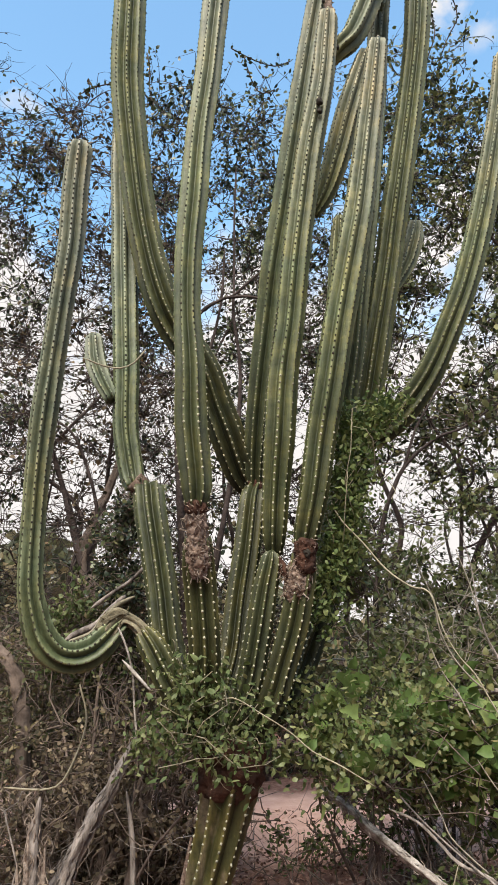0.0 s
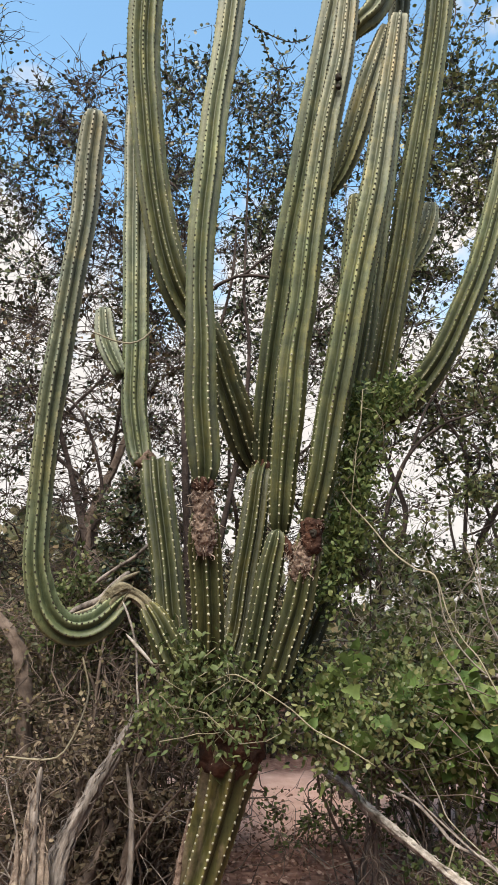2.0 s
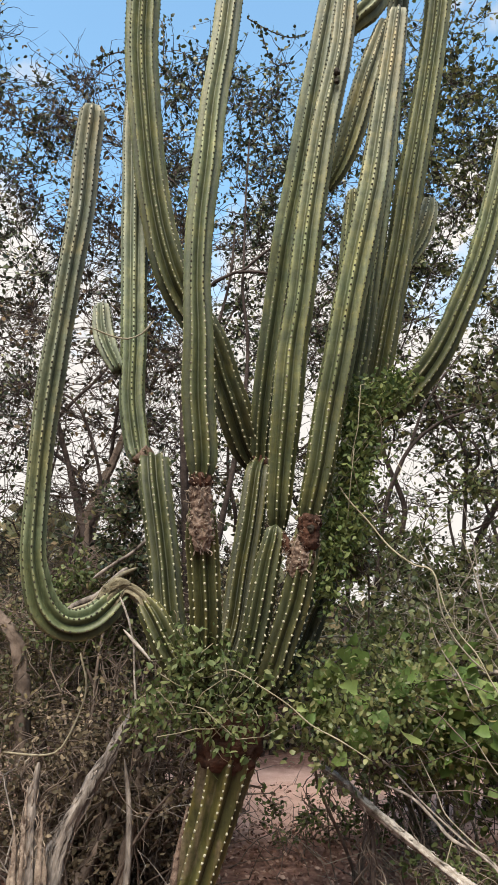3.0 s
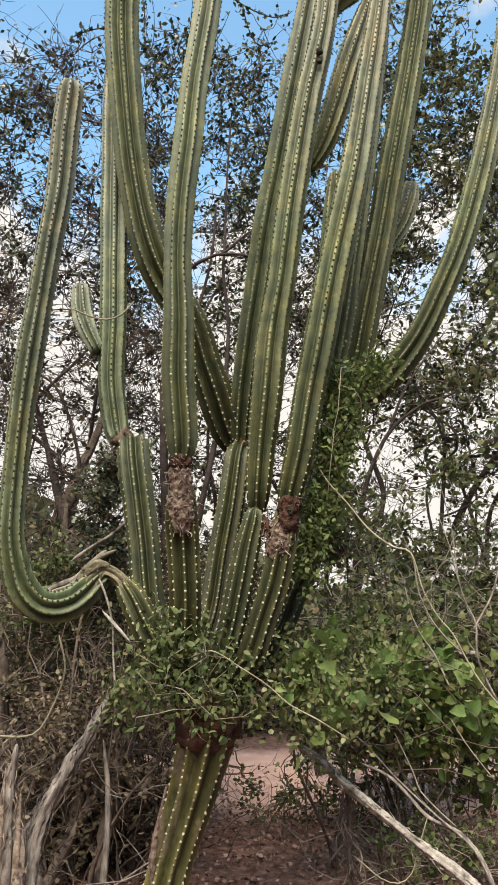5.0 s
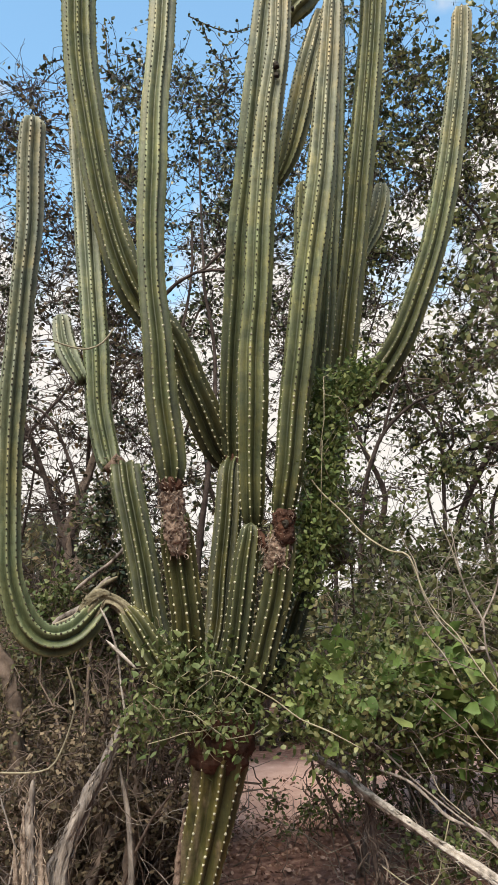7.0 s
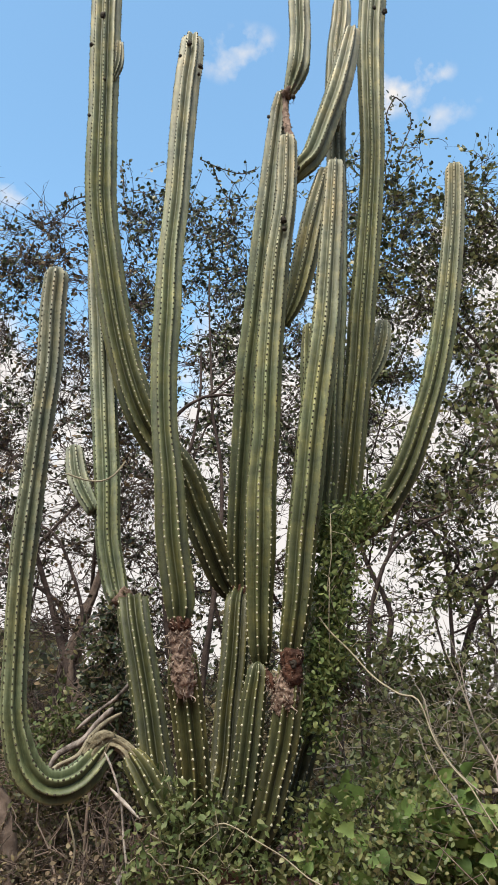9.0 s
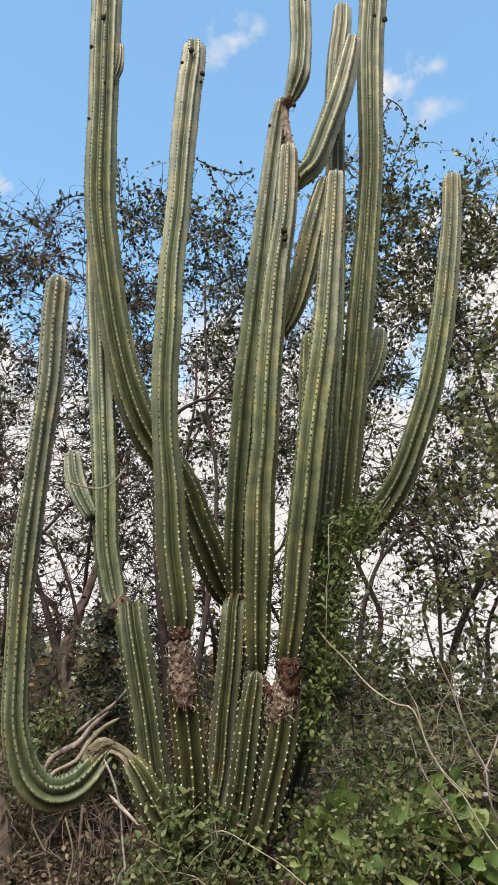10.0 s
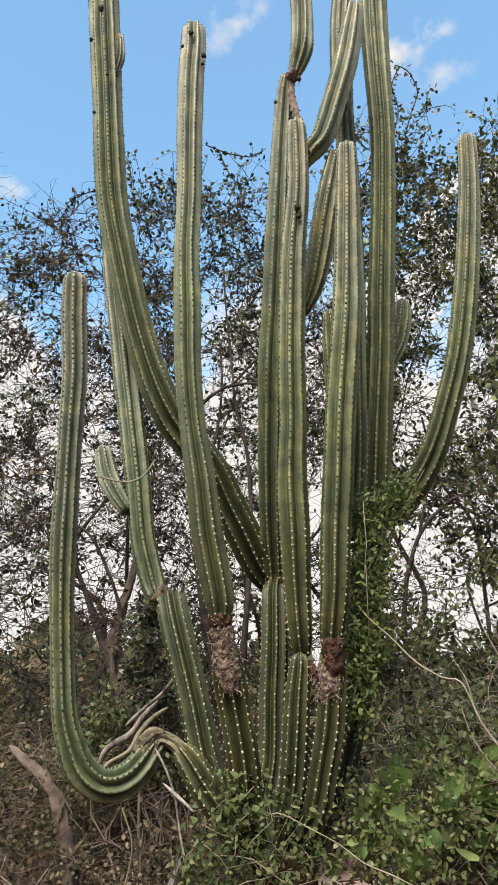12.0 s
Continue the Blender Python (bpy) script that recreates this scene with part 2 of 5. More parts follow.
# ---- builders ----
class Geo:
    """Vertices and faces gathered for one mesh."""

    def __init__(self):
        self.v, self.f, self.a, self.b = [], [], [], []

    def mesh(self, name, mat, smooth=True):
        me = bpy.data.meshes.new(name)
        me.from_pydata(self.v, [], self.f)
        me.materials.append(mat)
        if smooth:
            me.polygons.foreach_set("use_smooth", [True] * len(me.polygons))
        for key, vals in (("crest", self.a), ("age", self.b)):
            if vals:
                me.attributes.new(key, "FLOAT", "POINT").data.foreach_set("value", vals)
        me.update()
        return me


def thing(name, at, label, category, group="", kind=""):
    ob = new(name)
    ob.location = at
    ob.empty_display_size = 0.1
    return tagged(ob, label, category, group, kind)


def part(name, mesh, parent, label="", kind=""):
    """One mesh, given in world metres, under its thing or part."""
    ob = new(name, mesh)
    ob.parent = parent
    place = Vector((0, 0, 0))
    up = parent
    while up is not None:
        place += up.location
        up = up.parent
    ob.location = -place
    return tagged(ob, label, kind=kind)


def spline(pts, step):
    """Catmull-Rom through points of (x, y, z, radius), at about even steps."""
    P = [np.array(p, float) for p in pts]
    P = [2 * P[0] - P[1]] + P + [2 * P[-1] - P[-2]]
    out = []
    for i in range(1, len(P) - 2):
        n = max(1, int(round(np.linalg.norm(P[i + 1][:3] - P[i][:3]) / step)))
        for k in range(n):
            t = k / n
            a, b, c, d = P[i - 1], P[i], P[i + 1], P[i + 2]
            out.append(0.5 * (2 * b + (c - a) * t + (2 * a - 5 * b + 4 * c - d) * t * t + (3 * b - a - 3 * c + d) * t ** 3))
    out.append(P[-2])
    return np.array(out)


def frames_along(path):
    """Tangent, side and up at each point, carried along without twist."""
    tang = np.gradient(path[:, :3], axis=0)
    tang /= np.linalg.norm(tang, axis=1)[:, None] + 1e-9
    side = np.cross(tang[0], (0.13, 1.0, 0.07))
    side /= np.linalg.norm(side)
    res = []
    for t in tang:
        side = side - t * np.dot(side, t)
        side /= np.linalg.norm(side) + 1e-9
        res.append((t, side, np.cross(t, side)))
    return res


def tube(geo, pts, sides=6, step=0.1, rough=0.0, rng=None, ridge=0.0):
    path = spline(pts, step) if step else np.array(pts, float)
    shift = rng.uniform(0, 50) if rng else 0.0
    fr = frames_along(path)
    base = len(geo.v)
    for i, (p, (t, s, u)) in enumerate(zip(path, fr)):
        for k in range(sides):
            a = 2 * math.pi * k / sides
            grain = 1 + ridge * noise.noise((1.6 * math.cos(a) + shift, 1.6 * math.sin(a), i * 0.09)) + 0.7 * ridge * noise.noise((4.2 * math.cos(a) + shift, 4.2 * math.sin(a), i * 0.16))
            q = p[:3] + p[3] * (math.cos(a) * s + math.sin(a) * u)
            r = p[3] * (1 + (1.6 * rough * noise.noise(tuple(q * 22)) + rough * noise.noise(tuple(q * 70)) if rough else 0))
            geo.v.append(tuple(p[:3] + r * grain * (math.cos(a) * s + math.sin(a) * u)))
    n = len(path)
    for i in range(n - 1):
        for k in range(sides):
            k2 = (k + 1) % sides
            geo.f.append((base + i * sides + k, base + i * sides + k2, base + (i + 1) * sides + k2, base + (i + 1) * sides + k))
    geo.f.append(tuple(base + k for k in reversed(range(sides))))
    geo.f.append(tuple(base + (n - 1) * sides + k for k in range(sides)))


SPIN = random.Random(5)


def ribbed(geo, areoles, pts, ribs=7, depth=0.3, tip=True, step=0.024, spacing=0.031, age0=0.1, age1=0.9, taper=0.08):
    """A fluted cactus stem: ribs with rounded crests, small notches at every areole, a domed tip."""
    path = spline(pts, step)
    n = len(path)
    seg = np.linalg.norm(np.diff(path[:, :3], axis=0), axis=1)
    dist = np.concatenate([[0], np.cumsum(seg)])
    total = dist[-1]
    fr = frames_along(path)
    turn = SPIN.uniform(0, 6.28)
    per = 8
    sides = ribs * per
    base = len(geo.v)
    profile = [1.0, 0.91, 0.77, 0.62, 0.5, 0.62, 0.77, 0.91]
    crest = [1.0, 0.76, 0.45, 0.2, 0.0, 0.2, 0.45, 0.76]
    drift = SPIN.uniform(0, 20)
    for i, (p, (t, s, u)) in enumerate(zip(path, fr)):
        left = total - dist[i]
        dome = 1.0
        if tip and left < p[3] * 1.1:
            q = 1 - left / (p[3] * 1.1)
            dome = math.sqrt(max(0.0, 1 - q * q)) * 0.96 + 0.04
        swell = 1 + 0.05 * noise.noise((drift, dist[i] * 2.6, 0.3)) + 0.02 * noise.noise((drift, dist[i] * 9, 0.7))
        for k in range(sides):
            a = turn + 2 * math.pi * k / sides + 0.06 * noise.noise((drift + 7, dist[i] * 1.1, 0))
            j = k % per
            rr = 1 - depth * (1 - profile[j]) * 2
            if j == 0:
                rr += 0.018 * math.cos(2 * math.pi * dist[i] / spacing)
            r = p[3] * dome * swell * rr * 1.12
            q3 = p[:3] + r * (math.cos(a) * s + math.sin(a) * u)
            geo.v.append(tuple(q3))
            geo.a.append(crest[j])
            geo.b.append(age0 + (age1 - age0) * dist[i] / total)
    for i in range(n - 1):
        for k in range(sides):
            k2 = (k + 1) % sides
            geo.f.append((base + i * sides + k, base + i * sides + k2, base + (i + 1) * sides + k2, base + (i + 1) * sides + k))
    geo.f.append(tuple(base + k for k in reversed(range(sides))))
    geo.f.append(tuple(base + (n - 1) * sides + k for k in range(sides)))
    # woolly areoles with short spines along every crest
    if areoles is None:
        return
    for rib in range(ribs):
        d = spacing * 0.5
        while d < total - 0.01:
            i = int(np.searchsorted(dist, d)) - 1
            i = min(max(i, 0), n - 2)
            w = (d - dist[i]) / max(1e-6, seg[i])
            a0 = np.array(geo.v[base + i * sides + rib * per])
            a1 = np.array(geo.v[base + (i + 1) * sides + rib * per])
            p = a0 * (1 - w) + a1 * w
            axis = path[i, :3] * (1 - w) + path[i + 1, :3] * w
            o = p - axis
            size = np.linalg.norm(o)
            if size > 1e-4:
                o /= size
                before = len(areoles.v)
                areole(areoles, p, o, fr[i][0], (0.0042 + 0.017 * min(size, 0.12)) * SPIN.uniform(0.65, 1.3) * (1.08 - 0.16 * (age0 + (age1 - age0) * d / total)))
                areoles.b.extend([age0 + (age1 - age0) * d / total] * (len(areoles.v) - before))
            d += spacing * (1.0 - 0.36 * min(1.0, max(0.0, age0 + (age1 - age0) * d / total))) * SPIN.uniform(0.9, 1.1)


def areole(geo, p, out, along, r):
    """A round woolly tuft with three short spines."""
    side = np.cross(out, along)
    b = len(geo.v)
    for k in range(6):
        a = math.pi * k / 3
        geo.v.append(tuple(p + along * r * 1.1 * math.cos(a) + side * r * 0.85 * math.sin(a) - out * r * 0.2))
    geo.v.append(tuple(p + out * r * 0.75))
    for k in range(6):
        geo.f.append((b + k, b + (k + 1) % 6, b + 6))
    for _ in range(3):
        d = out + along * SPIN.uniform(-0.9, 0.9) + side * SPIN.uniform(-0.9, 0.9)
        d /= np.linalg.norm(d)
        tip_at = p + d * r * SPIN.uniform(1.1, 1.8)
        b = len(geo.v)
        w = np.cross(d, along) * r * 0.14
        geo.v.extend((tuple(p + w), tuple(p - w), tuple(p + along * r * 0.2), tuple(tip_at)))
        geo.f.extend(((b, b + 1, b + 3), (b + 1, b + 2, b + 3), (b + 2, b, b + 3)))


def leaf_mesh(name, mat, pos, axis, length, width, seed, fold=0.35):
    """Many small folded leaves in one mesh: two facets each side of the midrib."""
    rs = np.random.RandomState(seed)
    pos, axis = np.array(pos, float), np.array(axis, float)
    n = len(pos)
    axis = axis / (np.linalg.norm(axis, axis=1)[:, None] + 1e-9)
    other = rs.normal(size=(n, 3))
    side = np.cross(axis, other)
    side /= np.linalg.norm(side, axis=1)[:, None] + 1e-9
    nor = np.cross(axis, side)
    ln = (length * rs.uniform(0.65, 1.25, n))[:, None]
    wd = (width * rs.uniform(0.7, 1.2, n))[:, None]
    droop = rs.uniform(-0.15, 0.25, n)[:, None]
    base = pos
    a = pos + axis * ln * 0.35 + side * wd * 0.5 + nor * wd * fold * 0.5
    b = pos + axis * ln * 0.35 - side * wd * 0.5 + nor * wd * fold * 0.5
    c = pos + axis * ln * 0.75 + side * wd * 0.36 + nor * (wd * fold * 0.4 - ln * droop * 0.3)
    d = pos + axis * ln * 0.75 - side * wd * 0.36 + nor * (wd * fold * 0.4 - ln * droop * 0.3)
    tip = pos + axis * ln - nor * ln * droop * 0.6
    v = np.stack([base, a, b, c, d, tip], 1).reshape(-1, 3)
    tri = np.array([[0, 1, 2], [1, 3, 2], [2, 3, 4], [3, 5, 4]])
    faces = (np.arange(n)[:, None, None] * 6 + tri[None]).reshape(-1, 3)
    me = bpy.data.meshes.new(name)
    me.vertices.add(len(v))
    me.vertices.foreach_set("co", v.ravel())
    me.loops.add(len(faces) * 3)
    me.loops.foreach_set("vertex_index", faces.ravel().astype(np.int32))
    me.polygons.add(len(faces))
    me.polygons.foreach_set("loop_start", (np.arange(len(faces)) * 3).astype(np.int32))
    me.materials.append(mat)
    me.update(calc_edges=True)
    me.validate()
    return me


def twig_mesh(name, mat, paths, radii, sides=3):
    """Many thin crooked twigs at once. paths: N x n x 3, radii: N x n."""
    paths, radii = np.array(paths, float), np.array(radii, float)
    N, n, _ = paths.shape
    t = paths[:, -1] - paths[:, 0]
    t /= np.linalg.norm(t, axis=1)[:, None] + 1e-9
    ref = np.where(np.abs(t[:, 2:3]) > 0.9, np.array([[1.0, 0, 0]]), np.array([[0, 0, 1.0]]))
    s = np.cross(t, ref)
    s /= np.linalg.norm(s, axis=1)[:, None] + 1e-9
    u = np.cross(t, s)
    ang = np.arange(sides) * 2 * math.pi / sides
    ring = np.cos(ang)[None, :, None] * s[:, None] + np.sin(ang)[None, :, None] * u[:, None]
    v = (paths[:, :, None] + radii[:, :, None, None] * ring[:, None]).reshape(-1, 3)
    i, k = np.meshgrid(np.arange(n - 1), np.arange(sides), indexing="ij")
    k2 = (k + 1) % sides
    quad = np.stack([i * sides + k, i * sides + k2, (i + 1) * sides + k2, (i + 1) * sides + k], -1).reshape(-1, 4)
    faces = (np.arange(N)[:, None, None] * n * sides + quad[None]).reshape(-1, 4)
    me = bpy.data.meshes.new(name)
    me.vertices.add(len(v))
    me.vertices.foreach_set("co", v.ravel())
    me.loops.add(len(faces) * 4)
    me.loops.foreach_set("vertex_index", faces.ravel().astype(np.int32))
    me.polygons.add(len(faces))
    me.polygons.foreach_set("loop_start", (np.arange(len(faces)) * 4).astype(np.int32))
    me.materials.append(mat)
    me.update(calc_edges=True)
    me.polygons.foreach_set("use_smooth", [True] * len(me.polygons))
    return me


def crooked(rng, a, b, n, bend):
    """A crooked line from a to b, n + 1 points."""
    a, b = np.array(a, float), np.array(b, float)
    span = np.linalg.norm(b - a)
    off = np.zeros(3)
    pts = []
    for i in range(n + 1):
        f = i / n
        off = off + np.array([rng.gauss(0, 1), rng.gauss(0, 1), rng.gauss(0, 0.7)]) * span * bend / n
        pts.append(a + (b - a) * f + off * math.sin(math.pi * f))
    return pts


def rounded(path):
    """The same line with its corners cut, so that it bends instead of breaking."""
    path = np.array(path, float)
    a, b = path[:-1], path[1:]
    cut = np.stack([0.75 * a + 0.25 * b, 0.25 * a + 0.75 * b], 1).reshape(-1, path.shape[1])
    return np.concatenate([path[:1], cut[1:-1], path[-1:]])


def tree(seed, at, crown, radius, label, leaf_mat, bark_mat, clumps=60, twigs=8, leaves=6, leaf=(0.05, 0.031), stems=2, girth=0.045, spray=0.34,
         name="tree", category="tree", group="", droop=0.0, bare=0.15, thin=(0.0, 0.1)):
    """A crooked dry-forest tree. crown: centre of the crown; radius: its half sizes. Limbs reach out to clumps, clumps carry twigs and leaves."""
    rng = random.Random(seed)
    rs = np.random.RandomState(seed)
    crown, radius = np.array(crown, float), np.array(radius, float)
    goals = []
    while len(goals) < clumps:
        q = rs.uniform(-1, 1, 3)
        d = float((np.abs(q) ** 3).sum())
        if 0.03 < d < 1 and noise.noise(tuple(q * 1.9 + seed)) > -0.42:
            goals.append(crown + q * radius)
    top = thing(name, (at[0], at[1], 0), label, category, group)
    thick = Geo()
    nodes, girths, reach = [], [], []
    for s in range(stems):
        foot = np.array([at[0] + rng.gauss(0, 0.08), at[1] + rng.gauss(0, 0.08), -0.06])
        goal = crown + np.array([rng.uniform(-0.45, 0.45), rng.uniform(-0.4, 0.4), rng.uniform(-0.5, 0.1)]) * radius
        pts = crooked(rng, foot, goal, 8, 0.38)
        r = [girth * (1 - 0.72 * i / 8) * (1.0 if s == 0 else 0.75) for i in range(9)]
        tube(thick, [(*p, q) for p, q in zip(pts, r)], 8, 0.14, 0.06, rng)
        for p, q in zip(pts[3:], r[3:]):
            nodes.append(p), girths.append(q), reach.append(np.linalg.norm(p - foot))
    order = sorted(goals, key=lambda g: min(np.linalg.norm(g - n) for n in nodes))
    limbs, limb_r, curved, curved_r = [], [], [], []
    for g in order:
        cost = [np.linalg.norm(g - n) + 0.35 * max(0.0, n[2] - g[2]) for n in nodes]
        k = int(np.argmin(cost))
        pts = crooked(rng, nodes[k], g, 6, 0.5)
        r0 = max(0.005, girths[k] * rng.uniform(0.5, 0.72))
        rr = [r0 * (1 - 0.55 * i / 6) for i in range(7)]
        limbs.append(pts), limb_r.append(rr)
        curved.append(rounded(pts)), curved_r.append(rounded([[q] for q in rr])[:, 0])
        for i in (2, 3, 4, 5, 6):
            nodes.append(pts[i]), girths.append(rr[i]), reach.append(0)
    part("trunk", thick.mesh("trunk", bark_mat), top)
    part("limb_work", twig_mesh("limb_work", bark_mat, curved, curved_r, 5), top, kind="stuff")
    tw, twr, pos, ax = [], [], [], []
    for g, limb in zip(order, limbs):
        lush = 0.0 if rng.random() < bare else rng.uniform(0.6, 1.3)
        # crowns thin out towards their lower boughs
        lush *= 0.35 + 0.65 * min(1.0, max(0.0, (g[2] - thin[0]) / (thin[1] - thin[0])))
        for _ in range(twigs):
            a = np.array(limb[rng.choice((3, 4, 5, 6, 6))])
            d = np.array([rng.gauss(0, 1), rng.gauss(0, 1), rng.gauss(0.15 - droop, 0.8)])
            d /= np.linalg.norm(d)
            b = a + d * spray * rng.uniform(0.5, 1.35)
            pts = crooked(rng, a, b, 4, 0.6)
            tw.append(rounded(pts))
            twr.append([0.0046, 0.0042, 0.0038, 0.0034, 0.003, 0.0026, 0.0022, 0.0016])
            for _ in range(int(leaves * lush * rng.uniform(0.5, 1.5))):
                i = rng.randrange(4)
                f = rng.random()
                pos.append(pts[i] * (1 - f) + pts[i + 1] * f + rs.normal(scale=0.02, size=3))
                ax.append(d * 0.6 + rs.normal(scale=0.8, size=3) + (0, 0, -0.2))
    part("twig_work", twig_mesh("twig_work", bark_mat, tw, twr), top, kind="stuff")
    if pos:
        part("crown", leaf_mesh("crown", leaf_mat, pos, ax, leaf[0], leaf[1], seed), top, kind="stuff")
    return top


def stick(name, pts, mat, label, category="branch", sides=8, seed=1, group="", rough=0.1, ridge=0.25):
    """One bare branch, vine stem or dead limb that lies or leans, with a few snapped side twigs."""
    rng = random.Random(seed)
    g = Geo()
    # both ends run out in a splinter
    a, b = np.array(pts[0]), np.array(pts[-1])
    first, last = a - 0.35 * (np.array(pts[1]) - a), b + 0.2 * (b - np.array(pts[-2]))
    first[3], last[3] = a[3] * 0.2, b[3] * 0.5
    tube(g, [tuple(first), *pts, tuple(last)], sides, 0.035, rough, rng, ridge)
    ob = new(name, g.mesh(name, mat))
    return tagged(ob, label, category, group)


def strips(ob, pts, n, mat, seed, length=0.09, lift=0.35, r=0.0035, label="loose peeling bark"):
    """Loose fibres and flakes that peel off a dead limb, mostly along its grain."""
    rng = random.Random(seed)
    path = spline(pts, 0.03)
    fr = frames_along(path)
    tw, twr = [], []
    for _ in range(n):
        i = rng.randrange(len(path))
        t, s, u = fr[i]
        a = rng.uniform(0, 6.28)
        out = math.cos(a) * s + math.sin(a) * u
        p = path[i, :3] + out * path[i, 3] * 0.9
        d = t * rng.choice((1, 1, -1)) + out * lift * rng.uniform(0.1, 1.6) + np.array([rng.gauss(0, 0.15), rng.gauss(0, 0.15), rng.gauss(-0.05, 0.15)])
        tw.append(rounded(crooked(rng, p, p + d * length * rng.uniform(0.35, 1.3), 3, 0.5)))
        q = r * rng.uniform(0.5, 1.5)
        twr.append([q * f for f in (0.6, 1.0, 1.0, 0.85, 0.6, 0.25)])
    part("peeling_bark", twig_mesh("peeling_bark", mat, tw, twr), ob, label, kind="stuff")


def leaf_cloud(seed, centres, n, spread, size, mat, name="foliage"):
    rs = np.random.RandomState(seed)
    c = np.array([p[:3] for p in centres])
    pos = c[rs.randint(0, len(c), n)] + rs.normal(scale=spread, size=(n, 3))
    ax = rs.normal(size=(n, 3)) + np.array([0, -0.3, -0.2])
    return leaf_mesh(name, mat, pos, ax, size[0], size[1], seed)


def runners(seed, centres, n, spread, r=0.003):
    """Crooked thin vine stems that thread through a clump of leaves."""
    rng = random.Random(seed)
    tw, twr = [], []
    for _ in range(n):
        a, b = np.array(rng.choice(centres)[:3]), np.array(rng.choice(centres)[:3])
        a = a + np.array([rng.gauss(0, spread), rng.gauss(0, spread), rng.gauss(0, spread)])
        b = b + np.array([rng.gauss(0, spread * 2), rng.gauss(0, spread), rng.gauss(0, spread * 2)])
        tw.append(crooked(rng, a, b, 6, 0.5))
        twr.append([r] * 7)
    return tw, twr


def leaf_shape(name, mat, length, width, lobed=0.0):
    """One broad leaf on a short stalk, folded a little along its midrib, tip drooping."""
    steps = 11
    g = Geo()
    rim = []
    for i in range(steps):
        x = i / (steps - 1)
        # heart-shaped at the stalk, drawn out to a point
        y = 0.58 * math.sin(math.pi * min(1.0, x ** 0.62)) ** 0.8 * (1 - 0.25 * x) if 0 < i < steps - 1 else 0.0
        rim.append((x - 0.10 * math.exp(-((x - 0.1) / 0.08) ** 2), y))
        g.v.append((x * length, 0.0, -0.22 * x * x * length))
    n = steps
    for side in (1, -1):
        for i, (x, y) in enumerate(rim[1:-1]):
            w = y * (1 + lobed * math.sin(x * 13.0 + 0.6))
            wave = 0.35 * lobed * math.sin(x * 11 + side * 1.3)
            g.v.append((x * length, side * w * width, (-0.22 * x * x + 0.24 * y + wave * y) * length))
    for s in (0, 1):
        o = n + s * (n - 2)
        edge = [0] + [o + i for i in range(n - 2)] + [n - 1]
        for i in range(n - 1):
            quad = (i, i + 1, edge[i + 1], edge[i]) if s else (i, edge[i], edge[i + 1], i + 1)
            quad = tuple(dict.fromkeys(quad))
            if len(quad) > 2:
                g.f.append(quad)
    b = len(g.v)
    g.v.extend([(0, 0.0015, 0), (0, -0.0015, 0), (-0.4 * length, 0, -0.12 * length)])
    g.f.append((b, b + 1, b + 2))
    return g.mesh(name, mat)


def place_leaves(parent, mesh_list, centres, n, spread, seed, towards=(0.0, -0.35, 0.6)):
    """Single leaves, each an object on a shared mesh, round the given places."""
    rng = random.Random(seed)
    place = parent.location
    for k in range(n):
        c = rng.choice(centres)
        p = Vector((c[0] + rng.gauss(0, spread), c[1] + rng.gauss(0, spread * 0.8), c[2] + rng.gauss(0, spread)))
        nor = Vector((rng.gauss(0, 0.75), rng.gauss(0, 0.65), rng.gauss(0, 0.65))) + Vector(towards)
        ob = new("leaf", mesh_list[k % len(mesh_list)])
        ob.parent = parent
        ob.rotation_euler = (nor.to_track_quat("Z", "X") @ Euler((0, 0, rng.uniform(0, 6.28))).to_quaternion()).to_euler()
        ob.location = p - place
        ob.scale = (rng.uniform(0.6, 1.4),) * 3


# ---- ground ----
def ground():
    me = bpy.data.meshes.new("ground")
    rings = [0.0] + [0.25 * i for i in range(1, 50)] + [12.5 * 1.28 ** i for i in range(1, 17)]
    seg = 96
    v, f = [(0, 4, 0)], []
    for r in rings[1:]:
        for k in range(seg):
            a = 2 * math.pi * k / seg
            x, y = r * math.cos(a), 4 + r * math.sin(a)
            h = 0.03 * noise.noise((x * 0.9, y * 0.9, 0)) + 0.018 * noise.noise((x * 3.1, y * 3.1, 2))
            v.append((x, y, h if r < 40 else 0))
    for k in range(seg):
        f.append((0, 1 + k, 1 + (k + 1) % seg))
    for i in range(len(rings) - 2):
        for k in range(seg):
            k2 = (k + 1) % seg
            f.append((1 + i * seg + k, 1 + (i + 1) * seg + k, 1 + (i + 1) * seg + k2, 1 + i * seg + k2))
    me.from_pydata(v, [], f)
    me.materials.append(SOIL)
    me.polygons.foreach_set("use_smooth", [True] * len(me.polygons))
    tagged(new("ground", me), "sandy brown soil with dry leaf litter and a bare track", "ground", kind="structure")


ground()

# ---- the cactus ----
cactus = thing("cactus", (-0.27, 3.50, 0), "tall branching green columnar cactus with ribbed spiny stems", "cactus")


def stem(name, pts, label="", age=(0.2, 0.9), pale=True, ribs=8, spacing=0.039, depth=0.0, tip=True, skin=None):
    g, ar = Geo(), Geo()
    # old stems are deeply fluted, young ones shallow
    depth = depth or (0.47 if age[1] < 0.3 else 0.46)
    ribbed(g, ar, pts, ribs, depth, tip, 0.024, spacing, age[0], age[1])
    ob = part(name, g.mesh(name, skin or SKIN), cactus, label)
    part("spine_cover", ar.mesh("spine_cover", AREOLE, False), ob, "rows of small spiny areoles", kind="stuff")
    return ob


